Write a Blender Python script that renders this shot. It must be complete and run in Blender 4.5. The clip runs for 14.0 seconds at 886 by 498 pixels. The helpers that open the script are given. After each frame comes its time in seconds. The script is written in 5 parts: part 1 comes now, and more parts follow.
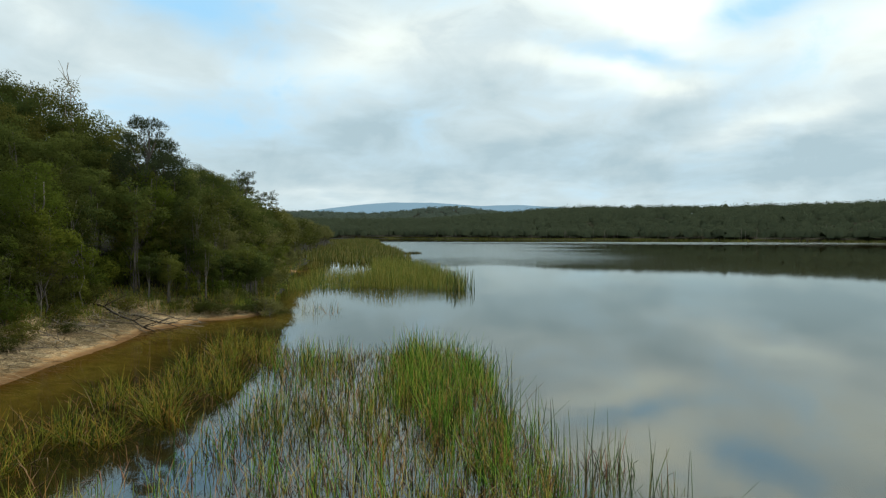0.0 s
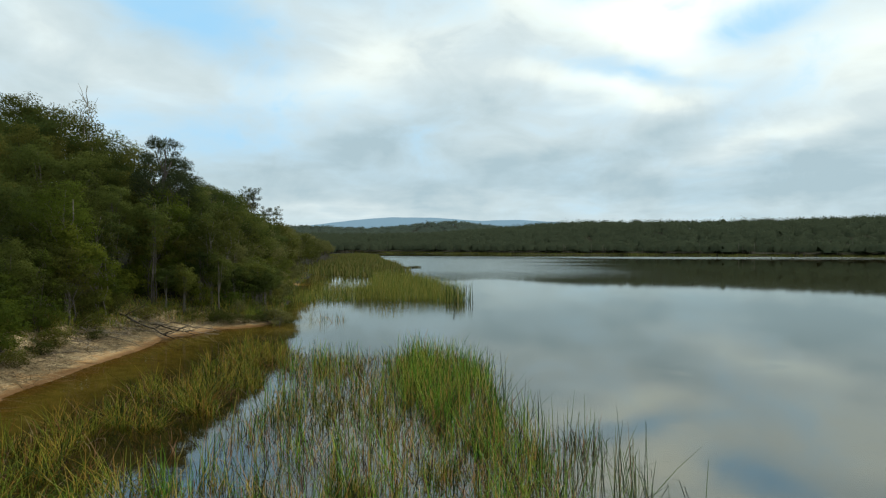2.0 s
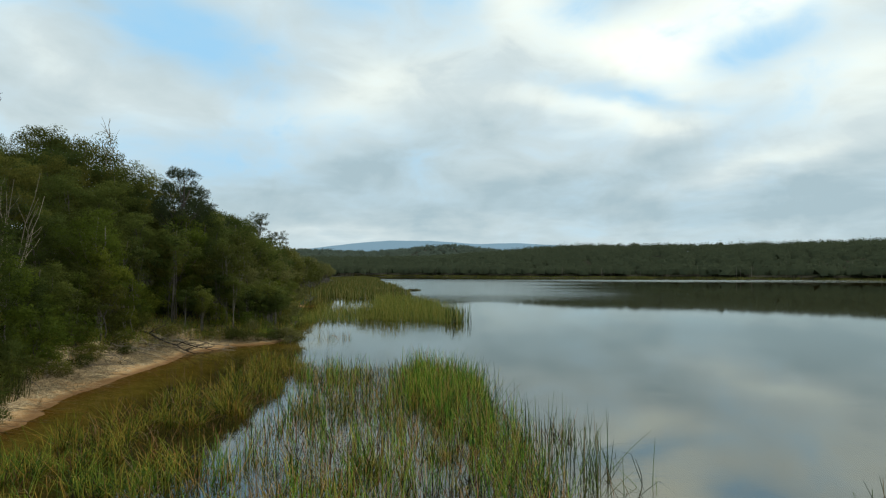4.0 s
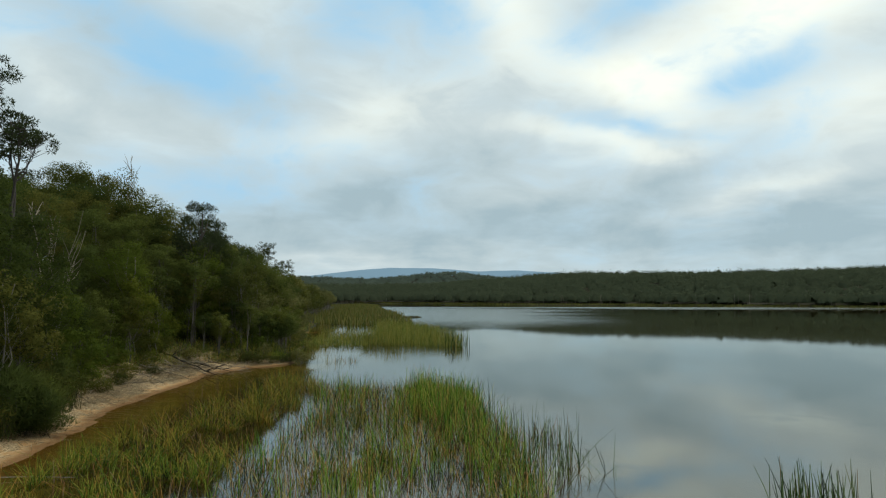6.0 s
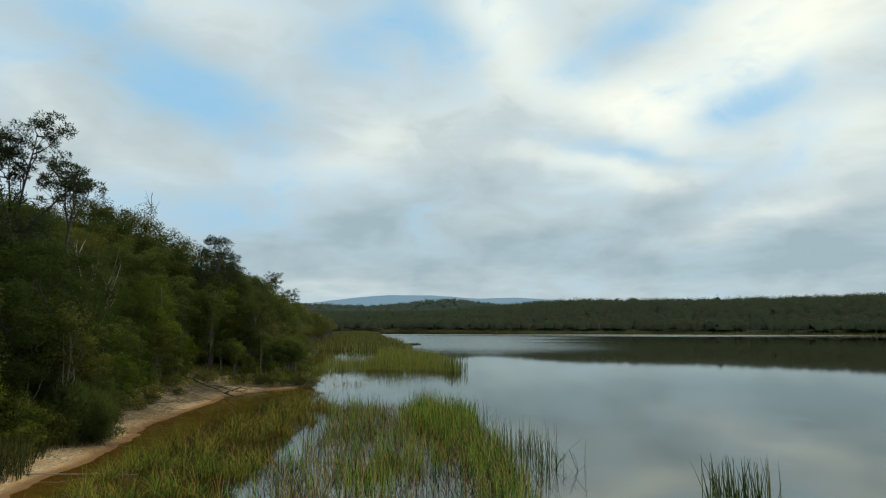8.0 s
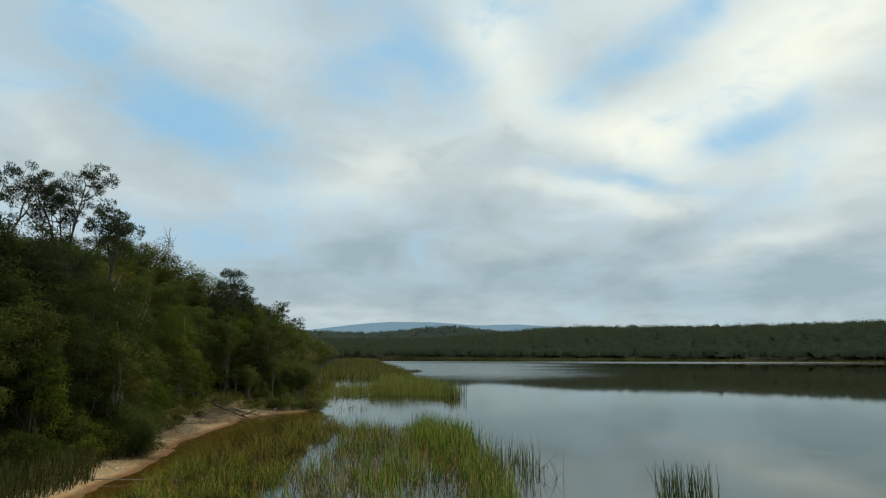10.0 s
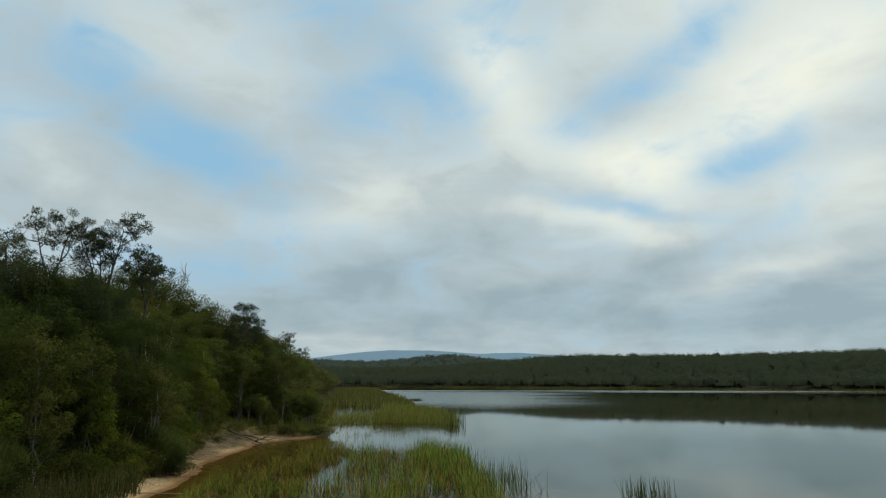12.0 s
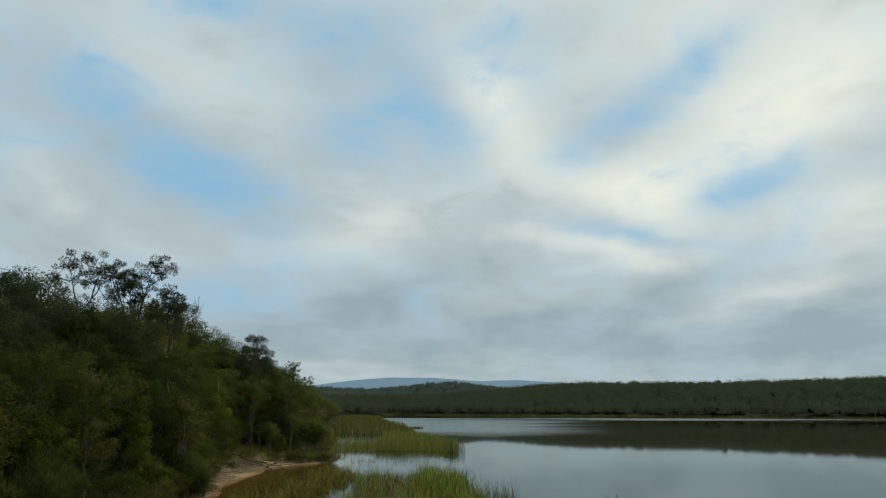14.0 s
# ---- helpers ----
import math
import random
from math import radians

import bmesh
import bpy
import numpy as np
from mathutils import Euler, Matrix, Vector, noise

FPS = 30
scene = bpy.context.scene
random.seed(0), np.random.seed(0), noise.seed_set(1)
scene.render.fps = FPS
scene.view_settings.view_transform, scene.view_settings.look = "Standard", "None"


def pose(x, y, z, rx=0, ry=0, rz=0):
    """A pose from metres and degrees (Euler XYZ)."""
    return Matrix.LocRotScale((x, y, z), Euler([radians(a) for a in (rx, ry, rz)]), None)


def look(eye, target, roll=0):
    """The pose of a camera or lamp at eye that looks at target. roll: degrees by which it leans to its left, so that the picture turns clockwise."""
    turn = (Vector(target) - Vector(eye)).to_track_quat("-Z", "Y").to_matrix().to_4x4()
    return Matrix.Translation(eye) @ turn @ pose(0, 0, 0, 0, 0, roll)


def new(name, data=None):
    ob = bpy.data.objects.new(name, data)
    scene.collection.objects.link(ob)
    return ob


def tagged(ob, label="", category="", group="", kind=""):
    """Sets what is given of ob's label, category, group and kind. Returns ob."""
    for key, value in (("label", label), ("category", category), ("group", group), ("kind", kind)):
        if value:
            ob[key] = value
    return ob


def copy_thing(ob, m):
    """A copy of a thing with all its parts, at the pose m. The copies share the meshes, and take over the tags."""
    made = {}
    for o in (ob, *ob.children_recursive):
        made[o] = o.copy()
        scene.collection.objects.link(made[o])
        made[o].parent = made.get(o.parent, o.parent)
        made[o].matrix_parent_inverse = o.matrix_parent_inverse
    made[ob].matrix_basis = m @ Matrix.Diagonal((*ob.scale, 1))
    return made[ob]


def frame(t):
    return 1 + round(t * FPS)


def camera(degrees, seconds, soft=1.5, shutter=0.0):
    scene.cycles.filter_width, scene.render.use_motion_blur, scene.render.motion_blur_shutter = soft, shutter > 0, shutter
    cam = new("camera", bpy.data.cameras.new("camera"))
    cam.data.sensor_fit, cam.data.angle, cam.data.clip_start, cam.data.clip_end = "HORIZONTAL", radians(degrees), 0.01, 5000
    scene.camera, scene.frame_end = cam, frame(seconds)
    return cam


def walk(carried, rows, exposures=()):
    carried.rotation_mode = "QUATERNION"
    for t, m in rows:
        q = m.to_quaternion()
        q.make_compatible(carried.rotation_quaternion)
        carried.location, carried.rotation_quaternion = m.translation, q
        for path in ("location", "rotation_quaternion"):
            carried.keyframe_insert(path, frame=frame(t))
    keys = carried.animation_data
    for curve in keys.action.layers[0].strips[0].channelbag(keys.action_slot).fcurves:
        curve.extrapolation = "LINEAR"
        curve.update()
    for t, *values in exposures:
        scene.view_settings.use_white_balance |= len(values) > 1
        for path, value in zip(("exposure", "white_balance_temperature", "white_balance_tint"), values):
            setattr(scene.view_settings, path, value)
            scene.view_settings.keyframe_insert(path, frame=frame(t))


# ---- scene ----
cam = camera(68.1, 14.0, soft=1.2)
PATH = [
    (0, pose(0.067, 0.519, 4.912, 88.680, 0.000, 0.557)),
    (0.5, pose(0.058, 0.004, 4.894, 88.932, 0.000, 0.536)),
    (1, pose(0.050, -0.582, 4.877, 89.229, 0.000, 0.516)),
    (1.5, pose(0.044, -1.228, 4.862, 89.576, 0.000, 0.498)),
    (2, pose(0.039, -1.928, 4.848, 89.974, 0.000, 0.482)),
    (2.5, pose(0.035, -2.674, 4.835, 90.422, 0.000, 0.467)),
    (3, pose(0.033, -3.460, 4.824, 90.914, 0.000, 0.454)),
    (5.5, pose(0.042, -7.845, 4.788, 93.783, 0.000, 0.408)),
    (6, pose(0.048, -8.793, 4.785, 94.387, 0.000, 0.403)),
    (6.5, pose(0.056, -9.762, 4.784, 94.988, 0.000, 0.400)),
    (7, pose(0.065, -10.748, 4.783, 95.584, 0.000, 0.398)),
    (7.5, pose(0.075, -11.752, 4.785, 96.173, 0.000, 0.398)),
    (8, pose(0.087, -12.772, 4.787, 96.756, 0.000, 0.399)),
    (10.5, pose(0.165, -18.055, 4.820, 99.668, 0.000, 0.427)),
    (11, pose(0.185, -19.131, 4.830, 100.271, 0.000, 0.437)),
    (11.5, pose(0.207, -20.206, 4.842, 100.885, 0.000, 0.448)),
    (12, pose(0.229, -21.273, 4.856, 101.505, 0.000, 0.461)),
    (12.5, pose(0.253, -22.326, 4.870, 102.125, 0.000, 0.475)),
    (13, pose(0.279, -23.359, 4.886, 102.731, 0.000, 0.491)),
    (13.5, pose(0.306, -24.363, 4.904, 103.304, 0.000, 0.508)),
    (14, pose(0.334, -25.327, 4.922, 103.816, 0.000, 0.527)),
]
ROLL = 0.15
walk(cam, [(t, m @ pose(0, 0, 0, 0, 0, ROLL)) for t, m in PATH],
     exposures=[(0.0, -0.12), (3.0, -0.2), (6.5, -0.37), (11.0, -0.56), (14.0, -0.68)])

# ---- sky: thin broken cloud over clear blue, and a veiled sun ----
SUN_AZ, SUN_EL = radians(62), radians(50)
world = bpy.data.worlds.new("sky")
scene.world = world
world.use_nodes = True
wn, wl = world.node_tree.nodes, world.node_tree.links
wn.clear()


def wmath(op, a, b=None, c=None):
    n = wn.new("ShaderNodeMath")
    n.operation = op
    for i, v in enumerate((a, b, c)):
        if v is None:
            continue
        if isinstance(v, (int, float)):
            n.inputs[i].default_value = v
        else:
            wl.new(v, n.inputs[i])
    return n.outputs[0]


def wnoise(vec, scale, detail, rough, dist=0.0):
    n = wn.new("ShaderNodeTexNoise")
    n.inputs["Scale"].default_value, n.inputs["Detail"].default_value = scale, detail
    n.inputs["Roughness"].default_value, n.inputs["Distortion"].default_value = rough, dist
    wl.new(vec, n.inputs["Vector"])
    return n


def wmix(fac, a, b):
    n = wn.new("ShaderNodeMix")
    n.data_type = "RGBA"
    for sock, v in ((n.inputs[0], fac), (n.inputs[6], a), (n.inputs[7], b)):
        if isinstance(v, (int, float)):
            sock.default_value = v
        elif isinstance(v, tuple):
            sock.default_value = (*v, 1)
        else:
            wl.new(v, sock)
    return n.outputs[2]


SKY = 0.1
coord = wn.new("ShaderNodeTexCoord")
sep = wn.new("ShaderNodeSeparateXYZ")
wl.new(coord.outputs["Generated"], sep.inputs[0])
up = wmath("MAXIMUM", sep.outputs[2], 0.0)
ahead = wmath("MAXIMUM", sep.outputs[1], 0.05)
u0 = wmath("DIVIDE", sep.outputs[0], ahead)
v0 = wmath("DIVIDE", up, ahead)
# the cloud sheet, seen as a flat layer overhead
deck = wn.new("ShaderNodeCombineXYZ")
lift = wmath("ADD", up, 0.16)
wl.new(wmath("DIVIDE", sep.outputs[0], lift), deck.inputs[0])
wl.new(wmath("DIVIDE", sep.outputs[1], lift), deck.inputs[1])
soft_noise = wnoise(deck.outputs[0], 0.9, 3, 0.45, 0.3)
fine_noise = wnoise(deck.outputs[0], 2.6, 4, 0.48, 0.4)
warp = wnoise(deck.outputs[0], 1.6, 4, 0.55)
wsep = wn.new("ShaderNodeSeparateColor")
wl.new(warp.outputs["Color"], wsep.inputs[0])
puffs_in = wn.new("ShaderNodeMapping")
puffs_in.inputs["Scale"].default_value = (1.0, 1.0, 1.9)
wl.new(coord.outputs["Generated"], puffs_in.inputs[0])
puff_noise = wnoise(puffs_in.outputs[0], 7.5, 7, 0.56, 0.4)
u = wmath("ADD", u0, wmath("MULTIPLY", wmath("SUBTRACT", wsep.outputs[0], 0.5), 0.13))
v = wmath("ADD", v0, wmath("MULTIPLY", wmath("SUBTRACT", wsep.outputs[1], 0.5), 0.09))


def puff(cu, cv, ru, rv, turn, weight):
    """A soft oval in the cloud sheet."""
    c, s = math.cos(radians(turn)), math.sin(radians(turn))
    du, dv = wmath("SUBTRACT", u, cu), wmath("SUBTRACT", v, cv)
    a = wmath("DIVIDE", wmath("ADD", wmath("MULTIPLY", du, c), wmath("MULTIPLY", dv, s)), ru)
    b = wmath("DIVIDE", wmath("SUBTRACT", wmath("MULTIPLY", dv, c), wmath("MULTIPLY", du, s)), rv)
    r2 = wmath("ADD", wmath("MULTIPLY", a, a), wmath("MULTIPLY", b, b))
    return wmath("MULTIPLY", wmath("EXPONENT", wmath("MULTIPLY", r2, -1.0)), weight)


def total(rows):
    out = None
    for row in rows:
        p = puff(*row)
        out = p if out is None else wmath("ADD", out, p)
    return out


GAPS = [(-0.528, 0.465, 0.154, 0.0577, -38, 0.78), (-0.369, 0.356, 0.13, 0.054, -28, 1.0), (-0.148, 0.443, 0.088, 0.0447, 10, 0.8), (-0.05, 0.488, 0.107, 0.0512, -50, 0.9),
        (-0.195, 0.572, 0.074, 0.0745, 0, 0.6), (0.266, 0.457, 0.107, 0.041, 35, 0.95), (0.425, 0.574, 0.121, 0.0391, 42, 0.7), (0.471, 0.348, 0.093, 0.0428, 15, 1.0),
        (0.546, 0.401, 0.074, 0.0261, 40, 0.4), (0.29, 0.271, 0.13, 0.0158, -5, 0.8), (-0.702, 0.554, 0.168, 0.1024, -20, 0.5), (-0.306, 0.67, 0.158, 0.0559, -20, 0.6),
        (-0.372, 0.18, 0.17, 0.06, 0, 0.7), (-0.091, 0.647, 0.14, 0.0745, 0, 0.5), (0.151, 0.624, 0.112, 0.0559, 20, 0.4)]
BRIGHT = [(0.5, 0.62, 0.42, 0.15, 0, 0.25), (-0.352, 0.49, 0.233, 0.0577, -35, 0.2), (-0.636, 0.362, 0.158, 0.0512, -35, 0.3), (-0.352, 0.257, 0.261, 0.0372, -8, 0.18), (-0.094, 0.293, 0.149, 0.0559, 20, 0.32),
        (0.081, 0.488, 0.121, 0.0512, -55, 0.4), (0.286, 0.349, 0.158, 0.0614, -12, 0.63), (0.227, 0.246, 0.177, 0.0233, -6, 0.44), (0.565, 0.486, 0.279, 0.0931, 32, 0.66),
        (0.643, 0.319, 0.14, 0.0512, 15, 0.45), (0.447, 0.163, 0.214, 0.0223, 16, 0.32), (-0.148, 0.053, 0.177, 0.0112, 0, 0.22), (0.174, 0.071, 0.298, 0.0112, 0, 0.12)]
DULL = [(-0.45, 0.36, 0.36, 0.16, 0, -0.14), (-0.083, 0.175, 0.177, 0.0317, 12, -0.3), (0.39, 0.201, 0.121, 0.0279, 20, -0.26), (0.589, 0.13, 0.2, 0.0372, 10, -0.2), (0.25, 0.105, 0.75, 0.06, 0, -0.46)]
clear_amount = wmath("ADD", wmath("ADD", total(GAPS), wmath("MULTIPLY", wmath("MINIMUM", up, 0.5), 0.48)), wmath("MULTIPLY", wmath("ADD", wmath("MULTIPLY", wmath("SUBTRACT", puff_noise.outputs[0], 0.5), 2.5), wmath("MULTIPLY", wmath("SUBTRACT", fine_noise.outputs[0], 0.5), 0.35)), 1.0))
clear = wn.new("ShaderNodeMapRange")
clear.interpolation_type = "SMOOTHSTEP"
wl.new(clear_amount, clear.inputs[0])
clear.inputs[1].default_value, clear.inputs[2].default_value = -0.2, 1.5
tone_amount = wmath("ADD", wmath("ADD", wmath("ADD", total(BRIGHT + DULL), 0.40), wmath("MULTIPLY", wmath("MULTIPLY", up, wmath("MINIMUM", up, 0.6)), 0.75)),
                    wmath("ADD", wmath("MULTIPLY", wmath("SUBTRACT", soft_noise.outputs[0], 0.5), 0.5),
                          wmath("MULTIPLY", wmath("ADD", wmath("SUBTRACT", fine_noise.outputs[0], 0.5), wmath("MULTIPLY", wmath("SUBTRACT", puff_noise.outputs[0], 0.5), 2.9)), 0.42)))
tone = wn.new("ShaderNodeValToRGB")
wl.new(wmath("ADD", wmath("MULTIPLY", tone_amount, 0.8), 0.11), tone.inputs[0])
ramp = tone.color_ramp
ramp.elements[0].position, ramp.elements[0].color = 0.0, (4.9, 6.5, 7.2, 1)
ramp.elements[1].position, ramp.elements[1].color = 1.0, (13.4, 13.8, 12.1, 1)
mid = ramp.elements.new(0.5)
mid.color = (7.75, 9.0, 9.2, 1)
nishita = wn.new("ShaderNodeTexSky")
nishita.sky_type = "NISHITA"
nishita.sun_disc = False
nishita.sun_elevation, nishita.sun_rotation = SUN_EL, SUN_AZ
nishita.air_density, nishita.dust_density = 1.0, 0.6
blue = wmix(0.8, nishita.outputs[0], (4.55, 8.9, 12.5))
wisps = wmath("ADD", 0.30, wmath("ADD", wmath("MULTIPLY", puff_noise.outputs[0], 0.75), wmath("MULTIPLY", fine_noise.outputs[0], 0.25)))
sky_colour = wmix(wmath("MULTIPLY", clear.outputs[0], wmath("MINIMUM", wisps, 1.0)), tone.outputs[0], blue)
bg = wn.new("ShaderNodeBackground")
bg.inputs[1].default_value = SKY
wl.new(sky_colour, bg.inputs[0])
wout = wn.new("ShaderNodeOutputWorld")
wl.new(bg.outputs[0], wout.inputs[0])

sun = new("sun", bpy.data.lights.new("sun", "SUN"))
sun.data.energy, sun.data.angle, sun.data.color = 2.1, radians(25), (1.0, 0.93, 0.80)
sun_dir = Vector((math.sin(SUN_AZ) * math.cos(SUN_EL), math.cos(SUN_AZ) * math.cos(SUN_EL), math.sin(SUN_EL)))
sun.matrix_world = look(sun_dir * 100, (0, 0, 0))


# ---- materials ----
class Mat:
    """A node material under construction."""

    def __init__(self, name):
        self.m = bpy.data.materials.new(name)
        self.m.use_nodes = True
        self.n, self.l = self.m.node_tree.nodes, self.m.node_tree.links
        self.n.clear()
        self.out = self.n.new("ShaderNodeOutputMaterial")

    def add(self, kind, **inputs):
        node = self.n.new(kind)
        for key, v in inputs.items():
            self.put(node.inputs[key.replace("_", " ")], v)
        return node

    def put(self, sock, v):
        if isinstance(v, bpy.types.NodeSocket):
            self.l.new(v, sock)
        elif isinstance(v, tuple) and len(v) == 3 and sock.type == "RGBA":
            sock.default_value = (*v, 1)
        else:
            sock.default_value = v

    def noise(self, scale, detail=4, rough=0.55, vec=None, dist=0.0):
        node = self.add("ShaderNodeTexNoise", Scale=scale, Detail=detail, Roughness=rough, Distortion=dist)
        self.l.new(vec if vec else self.place(), node.inputs["Vector"])
        return node.outputs[0]

    def place(self):
        return self.add("ShaderNodeNewGeometry").outputs["Position"]

    def ramp(self, fac, stops):
        node = self.n.new("ShaderNodeValToRGB")
        self.l.new(fac, node.inputs[0])
        e = node.color_ramp.elements
        e[0].position, e[0].color = stops[0][0], (*stops[0][1], 1)
        e[1].position, e[1].color = stops[-1][0], (*stops[-1][1], 1)
        for pos, col in stops[1:-1]:
            e.new(pos).color = (*col, 1)
        return node.outputs[0]

    def mix(self, fac, a, b, mode="MIX"):
        node = self.n.new("ShaderNodeMix")
        node.data_type, node.blend_type = "RGBA", mode
        for sock, v in ((node.inputs[0], fac), (node.inputs[6], a), (node.inputs[7], b)):
            self.put(sock, v)
        return node.outputs[2]

    def math(self, op, a, b=0.0, clamp=False):
        node = self.n.new("ShaderNodeMath")
        node.operation, node.use_clamp = op, clamp
        self.put(node.inputs[0], a), self.put(node.inputs[1], b)
        return node.outputs[0]

    def span(self, v, lo, hi, a=0.0, b=1.0):
        node = self.n.new("ShaderNodeMapRange")
        node.interpolation_type = "SMOOTHSTEP"
        for i, x in enumerate((v, lo, hi, a, b)):
            self.put(node.inputs[i], x)
        return node.outputs[0]

    def bump(self, height, strength, dist):
        return self.add("ShaderNodeBump", Strength=strength, Distance=dist, Height=height).outputs[0]

    def done(self, shader):
        self.l.new(shader, self.out.inputs[0])
        return self.m


def leaf_material(name, stops, sheen=0.08, through_light=0.5):
    """Leaves: colour varies leaf by leaf and tree by tree; a little light comes through."""
    k = Mat(name)
    island = k.add("ShaderNodeNewGeometry").outputs["Random Per Island"]
    tree_random = k.add("ShaderNodeObjectInfo").outputs["Random"]
    patch = k.noise(0.35, 3)
    fac = k.math("ADD", k.math("MULTIPLY", island, 0.16), k.math("ADD", k.math("MULTIPLY", tree_random, 0.45), k.math("MULTIPLY", patch, 0.39)))
    col = k.ramp(fac, stops)
    gloss = k.add("ShaderNodeBsdfPrincipled", Base_Color=col, Roughness=0.8)
    gloss.inputs["Specular IOR Level"].default_value = sheen
    thin = k.add("ShaderNodeBsdfTranslucent", Color=col)
    both = k.add("ShaderNodeMixShader", Fac=through_light)
    k.l.new(gloss.outputs[0], both.inputs[1]), k.l.new(thin.outputs[0], both.inputs[2])
    return k.done(both.outputs[0])


def bark_material(name, dark, pale):
    k = Mat(name)
    tree_random = k.add("ShaderNodeObjectInfo").outputs["Random"]
    grain = k.noise(9, 5, 0.65)
    blotch = k.noise(1.3, 3)
    fac = k.math("ADD", k.math("MULTIPLY", grain, 0.5), k.math("ADD", k.math("MULTIPLY", blotch, 0.4), k.math("MULTIPLY", k.math("SUBTRACT", tree_random, 0.5), 0.3)))
    col = k.ramp(fac, [(0.25, dark), (0.7, pale)])
    s = k.add("ShaderNodeBsdfPrincipled", Base_Color=col, Roughness=0.9, Normal=k.bump(grain, 0.6, 0.02))
    return k.done(s.outputs[0])


def blade_material(name, stops):
    """Reeds and sedges: each stem its own shade from green to straw."""
    k = Mat(name)
    island = k.add("ShaderNodeNewGeometry").outputs["Random Per Island"]
    patch = k.noise(0.45, 3)
    fac = k.math("ADD", k.math("MULTIPLY", island, 0.9), k.math("MULTIPLY", k.math("SUBTRACT", patch, 0.3), 0.45))
    col = k.ramp(fac, stops)
    streak = k.noise(6, 3)
    col = k.mix(k.math("MULTIPLY", streak, 0.15), col, (0.10, 0.075, 0.03))
    gloss = k.add("ShaderNodeBsdfPrincipled", Base_Color=col, Roughness=0.5)
    gloss.inputs["Specular IOR Level"].default_value = 0.1
    thin = k.add("ShaderNodeBsdfTranslucent", Color=col)
    both = k.add("ShaderNodeMixShader", Fac=0.2)
    k.l.new(gloss.outputs[0], both.inputs[1]), k.l.new(thin.outputs[0], both.inputs[2])
    return k.done(both.outputs[0])


LEAF_DARK = leaf_material("leaf_dark", [(0.15, (0.037, 0.057, 0.015)), (0.5, (0.074, 0.097, 0.022)), (0.85, (0.146, 0.157, 0.030))])
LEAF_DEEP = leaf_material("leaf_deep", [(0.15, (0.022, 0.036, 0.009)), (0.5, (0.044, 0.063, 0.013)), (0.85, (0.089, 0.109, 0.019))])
LEAF_OLIVE = leaf_material("leaf_olive", [(0.15, (0.037, 0.048, 0.010)), (0.5, (0.075, 0.085, 0.017)), (0.85, (0.144, 0.134, 0.028))])
LEAF_GREEN = leaf_material("leaf_green", [(0.15, (0.040, 0.064, 0.009)), (0.5, (0.085, 0.114, 0.014)), (0.85, (0.153, 0.167, 0.022))])
# distant leaves: aerial haze is mixed into these paler, bluer base colours
LEAF_FAR_HAZED = leaf_material("leaf_far_hazed", [(0.15, (0.054, 0.072, 0.047)), (0.5, (0.066, 0.085, 0.054)), (0.85, (0.085, 0.101, 0.058))], 0.0, 0.55)
LEAF_RIDGE_HAZED = leaf_material("leaf_ridge_hazed", [(0.15, (0.083, 0.115, 0.099)), (0.85, (0.129, 0.154, 0.115))], 0.0, 0.5)
BARK_DARK = bark_material("bark_dark", (0.018, 0.014, 0.011), (0.065, 0.053, 0.043))
BARK_PALE = bark_material("bark_pale", (0.045, 0.038, 0.030), (0.18, 0.155, 0.125))
BARK_SLIM = bark_material("bark_slim", (0.055, 0.047, 0.038), (0.20, 0.175, 0.145))
BARK_DEAD = bark_material("bark_dead", (0.13, 0.105, 0.075), (0.40, 0.34, 0.255))
REED = blade_material("reed", [(0.08, (0.016, 0.030, 0.010)), (0.26, (0.050, 0.160, 0.018)), (0.50, (0.155, 0.370, 0.032)), (0.74, (0.380, 0.500, 0.060)), (0.86, (0.620, 0.420, 0.100)), (0.95, (0.34, 0.17, 0.07)), (1.0, (0.10, 0.05, 0.03))])
REED_SPARSE = blade_material("reed_sparse", [(0.16, (0.012, 0.018, 0.009)), (0.40, (0.030, 0.075, 0.016)), (0.56, (0.095, 0.190, 0.030)), (0.67, (0.380, 0.340, 0.070)), (0.82, (0.580, 0.290, 0.080)), (0.94, (0.160, 0.075, 0.035)), (1.0, (0.04, 0.02, 0.014))])
REED_DARK = blade_material("reed_dark", [(0.10, (0.014, 0.024, 0.013)), (0.45, (0.050, 0.105, 0.026)), (0.75, (0.150, 0.230, 0.048)), (0.97, (0.26, 0.15, 0.06))])
RUSHES = blade_material("rushes", [(0.1, (0.022, 0.032, 0.010)), (0.5, (0.064, 0.088, 0.022)), (0.9, (0.150, 0.128, 0.036))])
REED_DEAD = blade_material("reed_dead", [(0.10, (0.016, 0.013, 0.009)), (0.42, (0.050, 0.032, 0.018)), (0.66, (0.17, 0.082, 0.036)), (0.84, (0.42, 0.21, 0.09)), (0.97, (0.46, 0.33, 0.19))])
SEDGE = blade_material("sedge", [(0.10, (0.015, 0.019, 0.006)), (0.24, (0.045, 0.086, 0.009)), (0.46, (0.176, 0.219, 0.022)), (0.68, (0.365, 0.345, 0.043)), (0.84, (0.480, 0.290, 0.050)), (0.97, (0.224, 0.103, 0.034))])
SEDGE_GREEN = blade_material("sedge_green", [(0.10, (0.016, 0.028, 0.008)), (0.24, (0.050, 0.120, 0.014)), (0.50, (0.155, 0.250, 0.026)), (0.76, (0.360, 0.370, 0.046)), (0.92, (0.46, 0.27, 0.055))])
